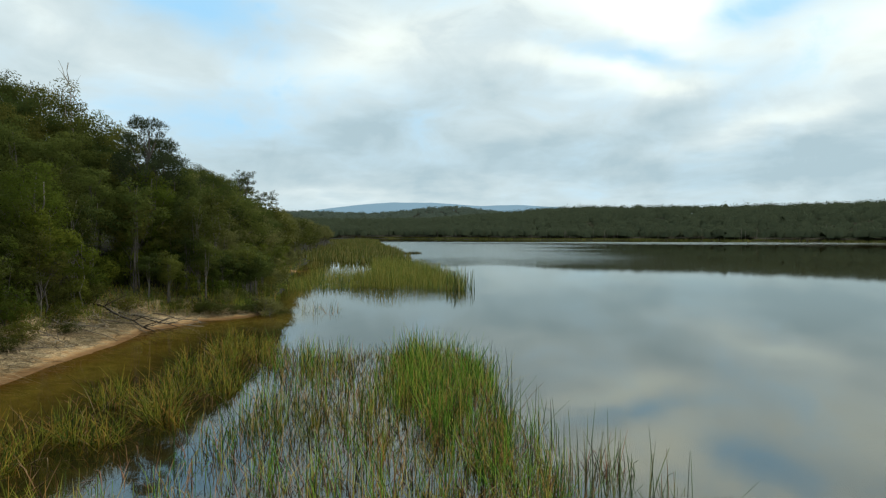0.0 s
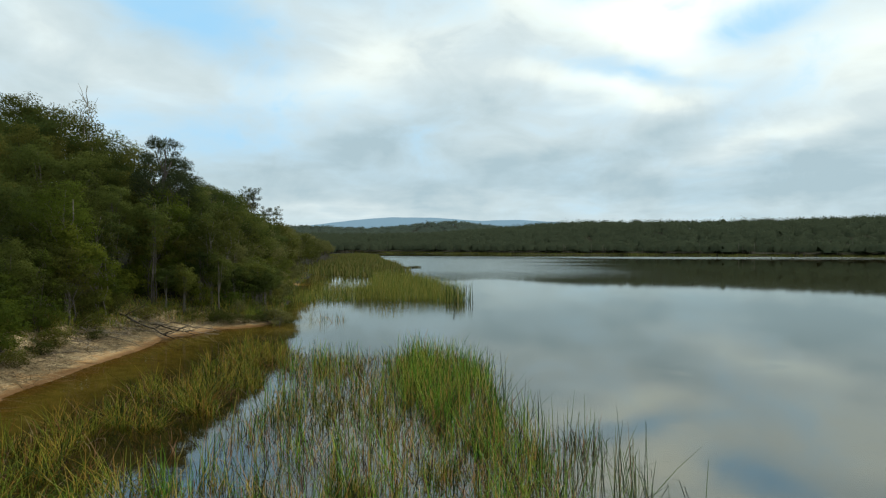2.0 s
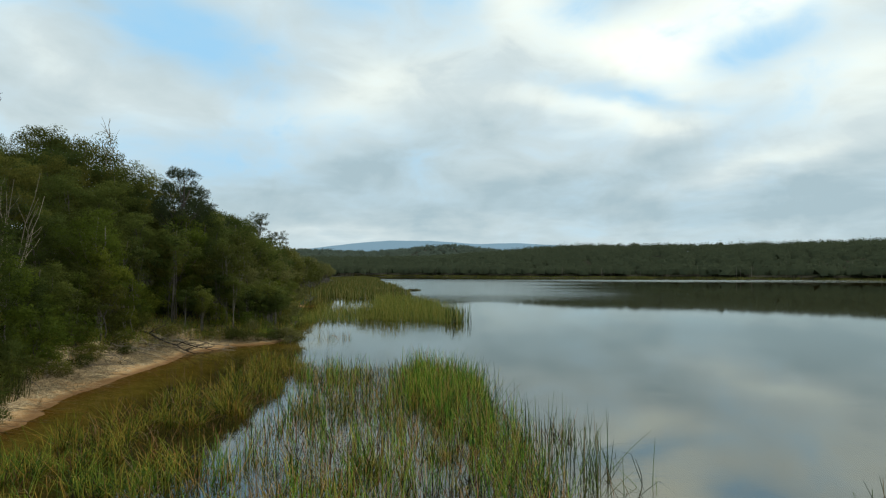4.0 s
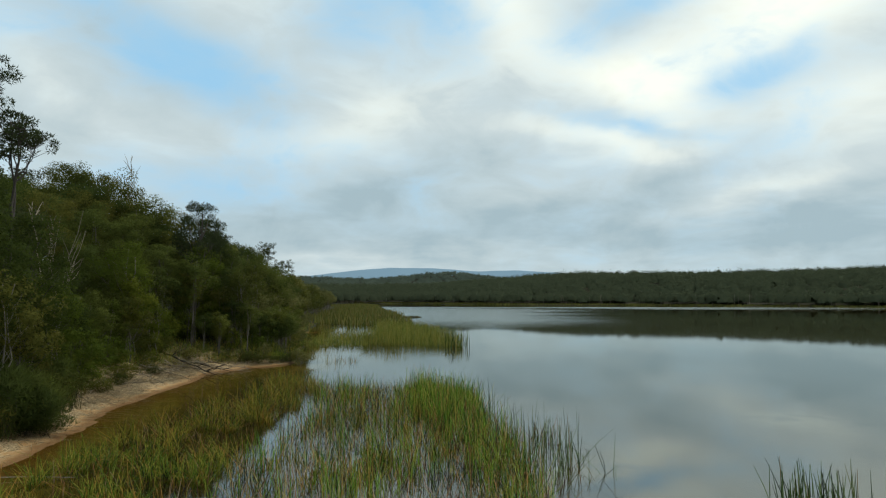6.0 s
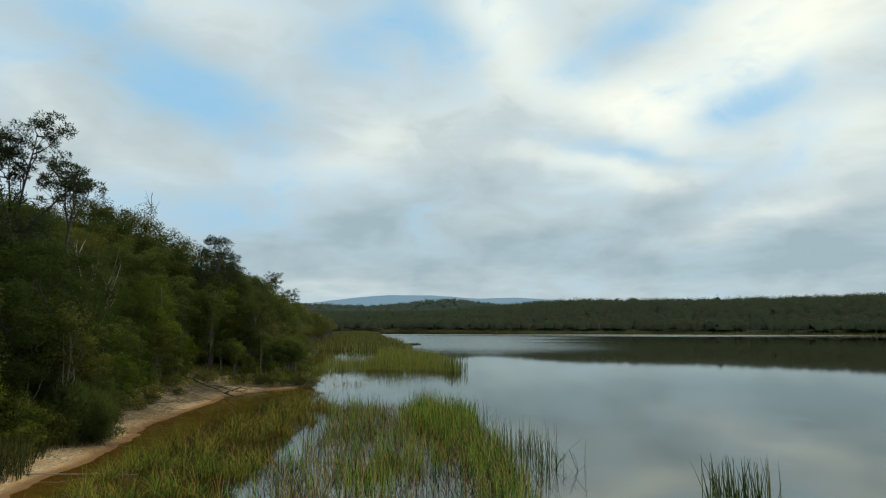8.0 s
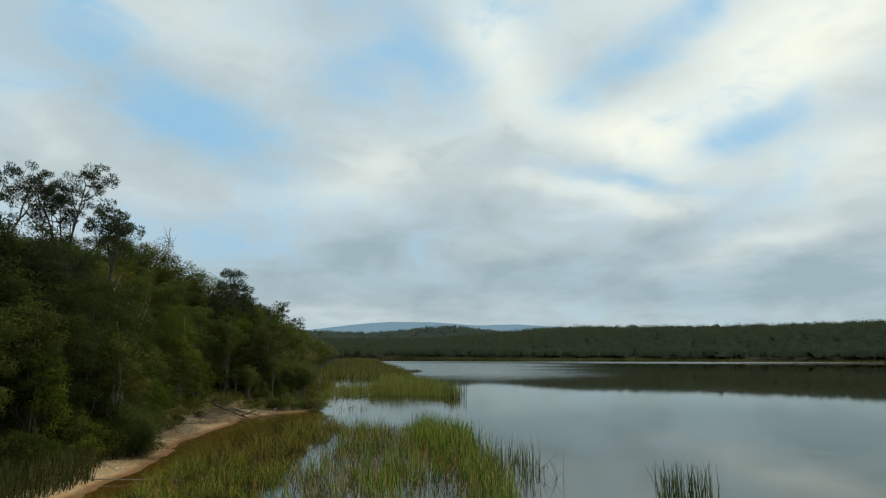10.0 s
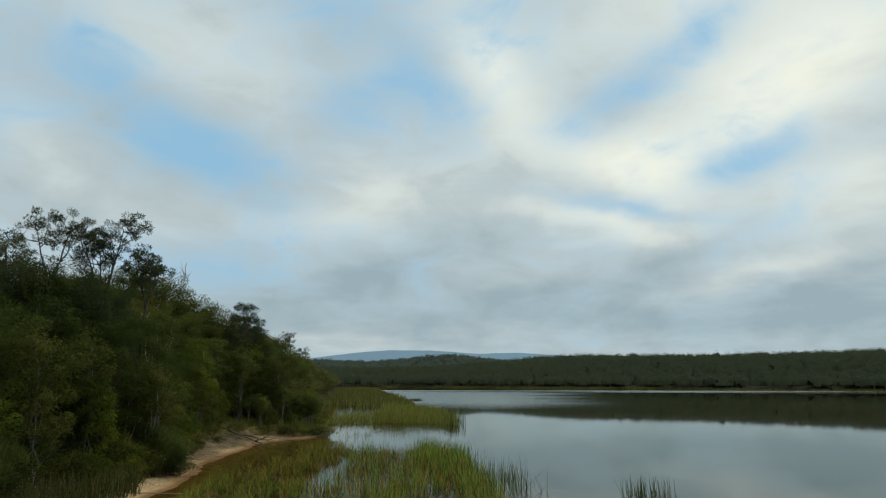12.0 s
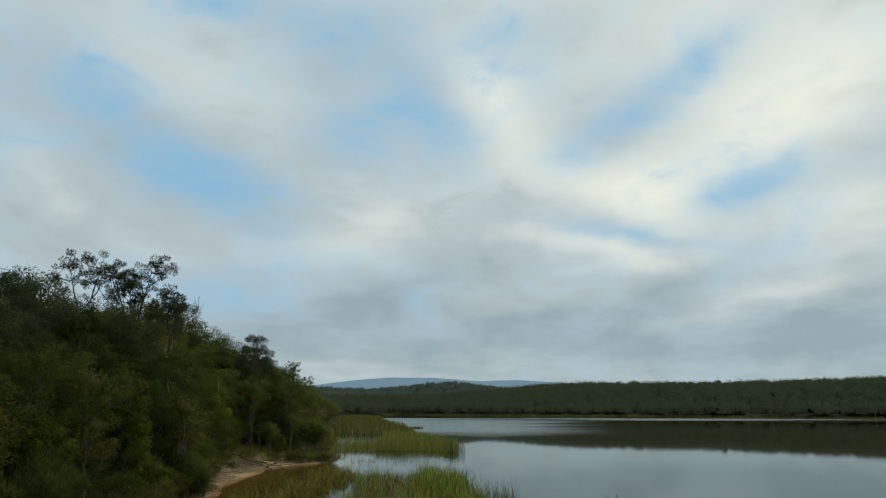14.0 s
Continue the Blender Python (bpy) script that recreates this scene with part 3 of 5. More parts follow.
def snag(name, seed, high, spread, thick=0.085):
    """A dead tree: a bare trunk and its forked limbs."""
    rng = random.Random(seed)
    thing = new(name)

    def wood_part(part_name, v, f):
        ob = new(part_name, mesh_of(part_name, v, f, True))
        ob.data.materials.append(BARK_DEAD)
        ob.parent = thing

    def grow(v, f, start, way, length, rad, level):
        line = bent(rng, start, start + way * length, 5, 0.05)
        tube(v, f, line, [rad * (1 - 0.12 * i) for i in range(6)], 5)
        for _ in range(4 if level == 0 else 2 if level < 3 else 0):
            w = (way + Vector((rng.uniform(-1, 1), rng.uniform(-1, 1), rng.uniform(-0.2, 0.6))) * spread).normalized()
            vv, ff = ([], []) if level == 0 else (v, f)
            grow(vv, ff, line[rng.choice((2, 3, 4, 5))], w, length * rng.uniform(0.4, 0.62), rad * 0.5, level + 1)
            if level == 0:
                wood_part("limb", vv, ff)
    v, f = [], []
    grow(v, f, Vector((0, 0, -0.3)), Vector((rng.uniform(-0.15, 0.15), rng.uniform(-0.15, 0.15), 1)).normalized(), high * 0.62, thick, 0)
    wood_part("trunk", v, f)
    return thing


def open_gum(name, seed, leaders, fork, twig_r, per, leaf, foliage, trunk_r=0.15):
    """A tall gum: one trunk forks into ascending leaders (lean to one side, height of their fan, its half width, twigs), leaves in tufts at the twig ends."""
    rng, r = random.Random(seed), np.random.RandomState(seed)
    thing = new(name)

    def wood_part(part_name, v, f):
        ob = new(part_name, mesh_of(part_name, v, f, True))
        ob.data.materials.append(BARK_DARK)
        ob.parent = thing

    centres, radii = [], []
    v, f = [], []
    tube(v, f, bent(rng, Vector((0, 0, -0.3)), Vector((0.1, 0, fork)), 6, 0.02), [trunk_r * (1 - 0.07 * i) for i in range(7)], 7)
    wood_part("trunk", v, f)
    for reach, high, wide, twigs in leaders:
        v, f = [], []
        start = Vector((0.1, 0, fork - 0.1))
        head = Vector((reach, rng.uniform(-0.8, 0.8), high - wide * 0.8))
        line = [start + (head - start) * (k / 6) + Vector((-0.10 * reach * math.sin(k / 6 * 3.14), 0, -0.08 * abs(reach) * math.sin(k / 6 * 3.14))) for k in range(7)]
        line = [p + Vector((rng.uniform(-1, 1), rng.uniform(-1, 1), 0)) * (0.09 if 0 < k < 6 else 0) for k, p in enumerate(line)]
        tube(v, f, line, [trunk_r * 0.62 * (1 - 0.12 * k) for k in range(7)], 6)
        for k in range(twigs):
            w = -1 + 2 * (k + rng.uniform(0.1, 0.9)) / twigs
            tip = Vector((reach + w * wide, head.y + rng.uniform(-1, 1) * wide * 0.7, high - wide * 0.9 * w * w - rng.uniform(0, 0.7) * wide))
            at = line[rng.choice((3, 4, 5, 6))]
            arm = bent(rng, at, tip, 5, 0.06)
            for p in range(1, 5):
                arm[p] = arm[p] + Vector((0, 0, -0.10 * (tip - at).length * math.sin(p / 5 * 3.14)))
            tube(v, f, arm, [0.045, 0.038, 0.03, 0.024, 0.018, 0.008], 4)
            for _ in range(6):
                side = arm[rng.choice((2, 3, 4, 4, 5))]
                end = side + Vector((rng.uniform(-1, 1), rng.uniform(-1, 1), rng.uniform(-0.3, 1.0))) * twig_r * 2.6
                tube(v, f, bent(rng, side, end, 2, 0.08), [0.016, 0.012, 0.005], 3)
                centres.append(end)
                radii.append(twig_r * rng.uniform(0.55, 1.1))
        wood_part("limb", v, f)
    tri, out = leaves(r, centres, radii, per, leaf[0], leaf[1], -0.15, 0.8, True)
    crown = new("crown", leaf_mesh("crown", tri, out))
    crown.data.materials.append(foliage)
    crown.parent = thing
    return thing


def bleached_snag(name, seed, high, rods, lean, thick, crook=0.012, pieces=7, low=3):
    """A dead sapling: several thin bleached rods rising from one foot, each with short side twigs."""
    rng = random.Random(seed)
    thing = new(name)
    for k in range(rods):
        v, f = [], []
        foot = Vector((rng.uniform(-0.1, 0.1), rng.uniform(-0.1, 0.1), -0.3))
        tall = high * (1.0 if k == 0 else rng.uniform(0.6, 0.98))
        head = Vector((lean * tall + rng.uniform(-0.16, 0.16) * tall, rng.uniform(-0.12, 0.12) * tall, tall))
        line = bent(rng, foot, head, pieces, crook)
        tube(v, f, line, [thick * (1 - 0.8 * i / pieces) for i in range(pieces + 1)], 5)
        for _ in range(4):
            i = rng.randint(low, pieces - 1)
            way = Vector((rng.uniform(-0.6, 0.6), rng.uniform(-0.5, 0.5), rng.uniform(0.5, 1.1))) * high * rng.uniform(0.07, 0.16)
            tube(v, f, bent(rng, line[i], line[i] + way, 3, 0.05), [thick * 0.4, thick * 0.32, thick * 0.24, thick * 0.12], 4)
        rod = new("stem", mesh_of("stem", v, f, True))
        rod.data.materials.append(BARK_DEAD)
        rod.parent = thing
    return thing


FOREST = "lakeside forest"
KINDS = {}


def keep(key, thing, label, category, high):
    tagged(thing, label, category, FOREST)
    KINDS[key] = [thing, high, False]


for i, (h, w) in enumerate([(9.5, 2.6), (9.0, 3.0), (10.0, 2.4)]):
    keep("bushy%d" % i, make_tree("paperbark_tree", 10 + i, h, 1.6, w, 68, 0.8, 176, (0.165, 0.034), BARK_PALE, (LEAF_DARK, LEAF_OLIVE, LEAF_GREEN)[i], 0.12, 14, 2, 0.5),
         ("dense dark green paperbark tree on the bank", "dense olive paperbark tree with pale stems", "dense leafy paperbark tree among the forest")[i], "tree", h)
for i, (h, w) in enumerate([(9.2, 2.7), (9.8, 2.5)]):
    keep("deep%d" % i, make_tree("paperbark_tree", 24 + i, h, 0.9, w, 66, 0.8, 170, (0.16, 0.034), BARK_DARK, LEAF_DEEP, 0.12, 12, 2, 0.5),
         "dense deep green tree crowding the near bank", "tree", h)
for i, (h, w) in enumerate([(12.0, 2.7), (11.0, 3.1), (12.5, 2.4)]):
    keep("gum%d" % i, make_tree("gum_tree", 30 + i, h, 5.0, w, 50, 0.78, 190, (0.15, 0.040), BARK_DARK, (LEAF_DARK, LEAF_OLIVE, LEAF_DARK)[i], 0.16, 18, 1, 0.35, 0.04, 0.2),
         "tall gum tree with dark leaf clumps above the forest", "tree", h)
for i, (h, w) in enumerate([(8.0, 1.5), (7.0, 1.3)]):
    keep("slim%d" % i, make_tree("slender_tree", 50 + i, h, 2.8, w, 28, 0.65, 100, (0.16, 0.048), BARK_SLIM, (LEAF_OLIVE, LEAF_GREEN)[i], 0.06, 10, 3, 0.3),
         "slender pale-stemmed tree at the forest edge", "tree", h)
keep("pole", make_tree("slender_tree", 58, 8.0, 3.3, 1.3, 26, 0.65, 100, (0.16, 0.048), BARK_SLIM, LEAF_DARK, 0.038, 6, 4, 0.3, 0.010),
     "slender tree with bare pale stems at the water side", "tree", 8.0)
for i, (h, w) in enumerate([(9.0, 2.8), (9.6, 3.1)]):
    keep("back%d" % i, make_tree("paperbark_tree", 64 + i, h, 1.8, w, 52, 0.85, 190, (0.145, 0.040), BARK_PALE, (LEAF_OLIVE, LEAF_DARK)[i], 0.13, 7, 1, 0.45),
         "leafy paperbark tree deep in the forest", "tree", h)
for i, (h, w) in enumerate([(3.2, 1.5), (2.4, 1.3), (3.8, 1.1)]):
    keep("shrub%d" % i, make_tree("shrub", 70 + i, h, 0.15, w, 26, 0.5, 66, (0.145, 0.034), BARK_DARK, (LEAF_GREEN, LEAF_OLIVE, LEAF_GREEN)[i], 0.035, 4, 2, 0.3),
         ("bright green leafy shrub below the trees", "olive shrub on the sandy bank", "upright green shrub at the forest edge")[i], "shrub", h)
for i, (h, w) in enumerate([(8.6, 2.5), (8.0, 2.2)]):
    keep("dry%d" % i, make_tree("paperbark_tree", 84 + i, h, 1.6 + 0.9 * i, w, 46, 0.85, 124, (0.18, 0.040), BARK_PALE, LEAF_DRY_HAZED, 0.09, 12, 3, 0.45),
         "grey-olive paperbark tree with thin pale stems", "tree", h)
keep("sheoak", make_tree("sheoak_shrub", 77, 2.6, 0.1, 0.95, 30, 0.5, 84, (0.30, 0.018), BARK_DARK, LEAF_DARK, 0.03, 9, 3, 0.2, 0.05, -0.45),
     "dark fine-leaved shrub hanging over the bank", "shrub", 2.6)
keep("dryshrub", make_tree("shrub", 79, 2.8, 0.1, 1.3, 26, 0.5, 52, (0.155, 0.046), BARK_SLIM, LEAF_DRY_HAZED, 0.03, 9, 4, 0.3), "dull grey-brown shrub at the forest edge", "shrub", 2.8)
for i, (h, w) in enumerate([(12.0, 3.0), (10.5, 3.4), (11.0, 2.6)]):
    keep("mid%d" % i, make_tree("forest_tree", 90 + i, h, 2.2, w, 44, 1.05, 50, (0.40, 0.11), BARK_PALE, (LEAF_DRY_HAZED, LEAF_OLIVE, LEAF_DRY_HAZED)[i], 0.13, 7, 1, 0.4),
         "forest tree on the far part of the bank", "tree", h)
keep("open0", open_gum("open_gum_tree", 111, [(-1.8, 14.5, 1.1, 6), (-0.4, 13.2, 1.3, 6), (0.8, 14.9, 1.4, 7), (2.6, 12.0, 0.8, 4)], 8.0, 0.33, 78, (0.15, 0.026), LEAF_GUM),
     "tall open-crowned gum with bare forking limbs", "tree", 15.2)
keep("open1", open_gum("open_gum_tree", 113, [(-0.6, 11.8, 0.9, 5), (0.7, 12.0, 0.9, 5)], 7.4, 0.3, 52, (0.15, 0.028), LEAF_GUM, 0.12),
     "tall sparse gum standing above the canopy", "tree", 12.0)
keep("fan", make_tree("banksia_tree", 121, 11.6, 4.2, 2.3, 54, 0.5, 150, (0.20, 0.026), BARK_DARK, LEAF_GUM, 0.17, 22, 2, 0.45, 0.05, -0.4),
     "dark spiky-leaved tree rising at the forest edge", "tree", 11.6)
# darker copies of gum and back trees: back-lit shade put into leaf colour
keep("gumd", make_tree("gum_tree", 34, 12.0, 4.0, 2.8, 50, 0.72, 190, (0.15, 0.038), BARK_DARK, LEAF_GUM, 0.16, 18, 1, 0.35, 0.04, 0.1),
     "tall gum tree darkened as back-lit, rising behind the near bank", "tree", 12.0)
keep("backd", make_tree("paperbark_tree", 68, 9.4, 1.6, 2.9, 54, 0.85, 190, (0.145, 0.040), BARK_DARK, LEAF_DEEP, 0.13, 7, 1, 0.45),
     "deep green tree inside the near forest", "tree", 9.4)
keep("snag1", snag("dead_tree", 8, 7.0, 0.7, 0.05), "bleached dead tree leaning among the shrubs", "dead tree", 7.0)
keep("rods", bleached_snag("dead_sapling", 12, 7.0, 6, 0.17, 0.034), "thin bleached stems of a dead sapling", "dead tree", 7.0)
keep("rod", bleached_snag("dead_sapling", 15, 7.0, 2, 0.05, 0.05, 0.02, 18, 14), "bare forked dead stem above the canopy", "dead tree", 7.0)


def plant(key, x, y, top=None, high=None, turn=None, lean=(0, 0)):
    """Stand a tree of that kind at x, y; its crown reaches the height top above the lake, or it is that high."""
    first, full, used = KINDS[key]
    z = float(land_height(x, y))
    s = ((top - z) if top else high) / full
    turn = random.uniform(0, 360) if turn is None else turn
    fat = s ** 0.6
    m = pose(x, y, z - 0.05, lean[0], lean[1], turn)
    if used:
        ob = copy_thing(first, m)
    else:
        ob = first
        ob.matrix_basis = m
        KINDS[key][2] = True
    ob.scale = (fat, fat, s)
    return ob


FRONT_Y = [-14, 5, 10, 14, 17, 22, 28, 34, 40, 44, 54, 62, 74, 110, 200, 400]
FRONT_X = [-16.5, -16, -15.9, -15.4, -16.7, -18.0, -18.9, -19.6, -17.8, -14.9, -16.2, -17.6, -19.7, -25.9, -37.5, -70]


def front(y):
    return float(np.interp(y, FRONT_Y, FRONT_X))


random.seed(5)
near_kinds = ["bushy0", "bushy1", "bushy2", "bushy0", "bushy1", "gum0", "slim0"]
back_kinds = ["gum0", "back1", "gum2", "back0", "back1", "back0", "gum1"]
y = -4.0
while y < 72:
    depth = 1.0
    row = 0
    while depth < 24:
        px, py = front(y) - depth + random.uniform(-0.7, 0.7), y + random.uniform(-1.1, 1.1)
        canopy = min(8.3 + 0.62 * depth, 13.6 if y < 34 else 15.0 if y < 53 else 11.6) - (1.2 if y < 34 else 0) + random.uniform(-1.4, 1.0)
        key = random.choice(near_kinds if row < 2 else back_kinds)
        if 36 < y < 50 and depth < 9:
            canopy = min(canopy, 9.3)
        if 36 < y < 56 and depth >= 8:
            canopy = min(canopy, float(np.interp(depth, [8, 11, 14, 17], [11.0, 13.6, 16.2, 17.2])) - random.uniform(0, 0.6))
        if row == 0:
            canopy = random.uniform(6.0, 9.0)
            key = random.choice(["bushy0", "bushy1", "bushy2", "slim0", "slim1"])
        if 18 < y < 32 and depth < 4.5:
            canopy = min(canopy, 5.4)
        if 35 < y < 57 and row == 0 and random.random() < 0.6:
            key, canopy = "pole", random.uniform(6.5, 8.5)
        if y > 48:
            canopy -= 1.1
            if row < 2 and random.random() < 0.75:
                key = random.choice(["dry0", "dry1"])
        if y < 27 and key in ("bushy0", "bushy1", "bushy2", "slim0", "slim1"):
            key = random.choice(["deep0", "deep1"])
        # rear rows here take the copies with shade in their leaf colour
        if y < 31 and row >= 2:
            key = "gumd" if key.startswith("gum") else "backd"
        plant(key, px, py, top=canopy)
        depth += random.uniform(2.6, 3.4) if row < 3 else random.uniform(4.6, 6.0)
        row += 1
    y += 3.1
y = 74.0
while y < 270:
    depth = 1.5
    while depth < 19:
        canopy = (min(7.8 + 0.35 * depth, 11.6) + random.uniform(-1.5, 1.0)) * float(np.interp(y, [120, 200], [1, 0.85]))
        plant(random.choice(["mid0", "mid1", "mid2", "dry0", "dry1"] if depth < 8 else ["mid0", "mid1", "mid2"]), front(y) - depth + random.uniform(-1.2, 1.2), y + random.uniform(-1.8, 1.8), top=canopy)
        depth += random.uniform(5.0, 7.5)
    y += 5.2

# single trees that stand out
plant("open0", -20.6, 17.9, top=15.2, turn=28)
plant("open1", -26.0, 21.0, top=15.6, turn=70)
plant("open1", -18.3, 18.4, top=12.5, turn=0)
plant("gumd", -20.3, 16.8, top=12.3, turn=60)
plant("fan", -19.9, 43.4, top=12.9, turn=40)
plant("fan", -20.2, 46.5, top=11.9, turn=160)
plant("gum0", -24.5, 46.0, top=11.8)
plant("gum2", -26.8, 49.0, top=13.0)
plant("gum1", -23.0, 47.5, top=12.5)
plant("gumd", -26.5, 15.0, top=14.6)
plant("gumd", -30.0, 22.0, top=15.4)
plant("gumd", -24.0, 9.5, top=13.2)
plant("gumd", -28.5, 12.5, top=14.0)
plant("gum1", -34.5, 51.0, top=17.6, turn=0)
plant("gum1", -38.0, 55.0, top=18.4, turn=90)
for bx, by, bt in [(-33.0, 50.0, 17.4), (-36.5, 53.0, 18.0), (-40.0, 53.0, 18.2), (-43.0, 55.0, 18.6), (-40.0, 49.5, 17.6), (-45.5, 52.0, 18.2), (-31.2, 49.0, 17.5), (-32.0, 52.5, 18.0), (-29.8, 50.0, 16.6), (-28.2, 50.5, 15.6), (-26.0, 47.5, 13.9), (-23.5, 46.8, 12.2), (-21.8, 45.2, 10.8)]:
    plant(random.choice(["back0", "back1"]), bx, by, top=bt)
plant("gumd", -24.4, 14.0, top=13.6)
plant("gumd", -22.7, 15.8, top=12.8)
plant("backd", -21.4, 15.0, top=11.8)
plant("backd", -23.6, 19.5, top=12.0)
plant("backd", -27.5, 30.0, top=13.5)
plant("backd", -30.0, 33.0, top=14.4)
plant("backd", -24.6, 24.0, top=12.5)
plant("backd", -26.5, 26.5, top=13.2)
for bx, by, bt in [(-34.0, 95.0, 13.4), (-38.0, 104.0, 14.8), (-42.0, 112.0, 16.0), (-46.0, 120.0, 17.0), (-49.0, 128.0, 17.8)]:
    plant("mid1", bx, by, top=bt)
plant("gum2", -50.5, 134.0, top=19.2, turn=80)
plant("gum1", -53.5, 138.0, top=19.8, turn=200)
plant("gum2", -47.2, 133.0, top=18.2, turn=140)
plant("gum0", -44.2, 134.0, top=17.0, turn=10)
plant("gum1", -47.6, 150.0, top=16.2, turn=50)
plant("open1", -49.8, 163.0, top=16.0, turn=50)
plant("open1", -23.4, 75.0, top=11.6, turn=120)
plant("open1", -22.8, 82.0, top=9.9, turn=250)
plant("rod", -30.4, 50.6, top=17.9, turn=20)
plant("rods", -21.2, 25.6, top=9.5, turn=28)
plant("rod", -19.6, 24.0, top=9.6, turn=250)
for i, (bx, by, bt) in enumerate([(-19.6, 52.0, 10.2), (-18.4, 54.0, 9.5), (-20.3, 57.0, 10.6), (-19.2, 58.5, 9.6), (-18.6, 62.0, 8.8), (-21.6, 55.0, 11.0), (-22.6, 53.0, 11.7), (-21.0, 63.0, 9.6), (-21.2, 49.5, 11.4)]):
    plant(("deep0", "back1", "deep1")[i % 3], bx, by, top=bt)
plant("snag1", -16.3, 12.6, top=6.0, turn=270)
plant("snag1", -17.6, 19.5, top=5.6, turn=160)

# ---- woods round the lake, too many and too far to count ----
ICO_V = [(0, 0, 1)] + [(math.cos(k * 1.2566) * 0.894, math.sin(k * 1.2566) * 0.894, 0.447) for k in range(5)] + \
        [(math.cos(k * 1.2566 + 0.6283) * 0.894, math.sin(k * 1.2566 + 0.6283) * 0.894, -0.447) for k in range(5)]
ICO_F = [(0, k + 1, (k + 1) % 5 + 1) for k in range(5)] + [(k + 1, k + 6, (k + 1) % 5 + 1) for k in range(5)] + [((k + 1) % 5 + 1, k + 6, (k + 1) % 5 + 6) for k in range(5)]


def far_woods(name, seed, count, area, lumps, per, size, crown, label, material):
    """Distant trees over the land: each a few ragged foliage clumps, open below, with loose leaf sprays standing out of them."""
    r = np.random.RandomState(seed)
    px, py = area(r, count)
    keep_it = shore_distance(px, py) > 4
    px, py = px[keep_it], py[keep_it]
    z = land_height(px, py)
    n = len(px)
    high = crown[0] * r.uniform(0.86, 1.08, n) * np.where(r.uniform(0, 1, n) < 0.025, 1.3, 1.0) + 2.5 * np.maximum(waves(px, py, 0.02, 31), 0)
    rad = crown[1] * r.uniform(0.7, 1.3, n)

    def spots(k):
        q = r.normal(size=(n, k, 3))
        q /= np.linalg.norm(q, axis=2)[:, :, None]
        q *= r.uniform(0.40, 0.92, (n, k, 1)) if k > 6 else 0.1
        c = np.stack([px, py, z + high * (0.56 if k > 6 else 0.39)], -1)[:, None, :] + q * np.stack([rad, rad, high * 0.42], -1)[:, None, :]
        return q.reshape(-1, 3), c.reshape(-1, 3)
    q, c = spots(lumps)
    k = len(c)
    girth = np.repeat(rad, lumps) * r.uniform(0.7, 0.95, k)
    ball = np.array(ICO_V)[None] * r.uniform(0.65, 1.3, (k, len(ICO_V), 1)) * np.stack([girth, girth, np.repeat(high, lumps) * 0.31], -1)[:, None, :]
    verts = (c[:, None, :] + ball)
    tri = verts[:, np.array(ICO_F)].reshape(-1, 3, 3)
    round_out = (ball[:, np.array(ICO_F)].mean(axis=2)).reshape(-1, 3)
    round_out /= np.linalg.norm(round_out, axis=1)[:, None]
    round_out = round_out * 0.35 + np.repeat(q, len(ICO_F), 0) * 0.3 + np.array([0, -0.1, 0.6])
    q2, c2 = spots(per)
    m = len(c2)
    out = q2 + r.normal(size=(m, 3)) * 0.25
    a = np.cross(r.normal(size=(m, 3)), out)
    b = np.cross(a, out) + r.normal(size=(m, 3)) * 0.2
    a *= size * r.uniform(0.5, 1.2, (m, 1)) / np.linalg.norm(a, axis=1)[:, None]
    b *= size * r.uniform(0.5, 1.2, (m, 1)) / np.linalg.norm(b, axis=1)[:, None]
    spray = np.stack([c2 - a * 0.4, c2 + a * 0.4, c2 + b], 1)
    ob = new(name, leaf_mesh(name, np.concatenate([tri, spray]), np.concatenate([round_out, q2 * 0.4 + np.array([0, -0.1, 0.6])]), 0.06))
    ob.data.materials.append(material)
    tagged(ob, label, "woods", kind="stuff")
    return ob


def opposite_shore(r, n):
    x = r.uniform(-330, 620, n)
    back = r.uniform(0, 1, n) ** 1.2 * 330
    line = np.interp(x, [-330, -95, -55, 50, 146, 205, 265, 400, 620], [420, 610, 680, 562, 562, 478, 418, 338, 200])
    return x, line + back


def left_shore(r, n):
    y = r.uniform(262, 640, n)
    line = np.interp(y, [260, 400, 600, 640], [-52, -76, -104, -110])
    return line - r.uniform(0, 1, n) ** 1.3 * 90, y


def ridge(r, n):
    return r.uniform(-700, 420, n), r.uniform(1180, 1600, n)


far_woods("opposite_woods", 41, 6000, opposite_shore, 1, 56, 1.1, (12.0, 4.9), "dark eucalypt woods along the opposite shore", LEAF_FAR_HAZED)
far_woods("left_woods", 42, 900, left_shore, 1, 46, 1.2, (8.0, 3.4), "dark woods along the far part of the bank", LEAF_FAR_HAZED)
far_woods("ridge_woods", 43, 2600, ridge, 1, 18, 3.2, (12.0, 7.0), "woods on the low ridge behind the lake", LEAF_RIDGE_HAZED)

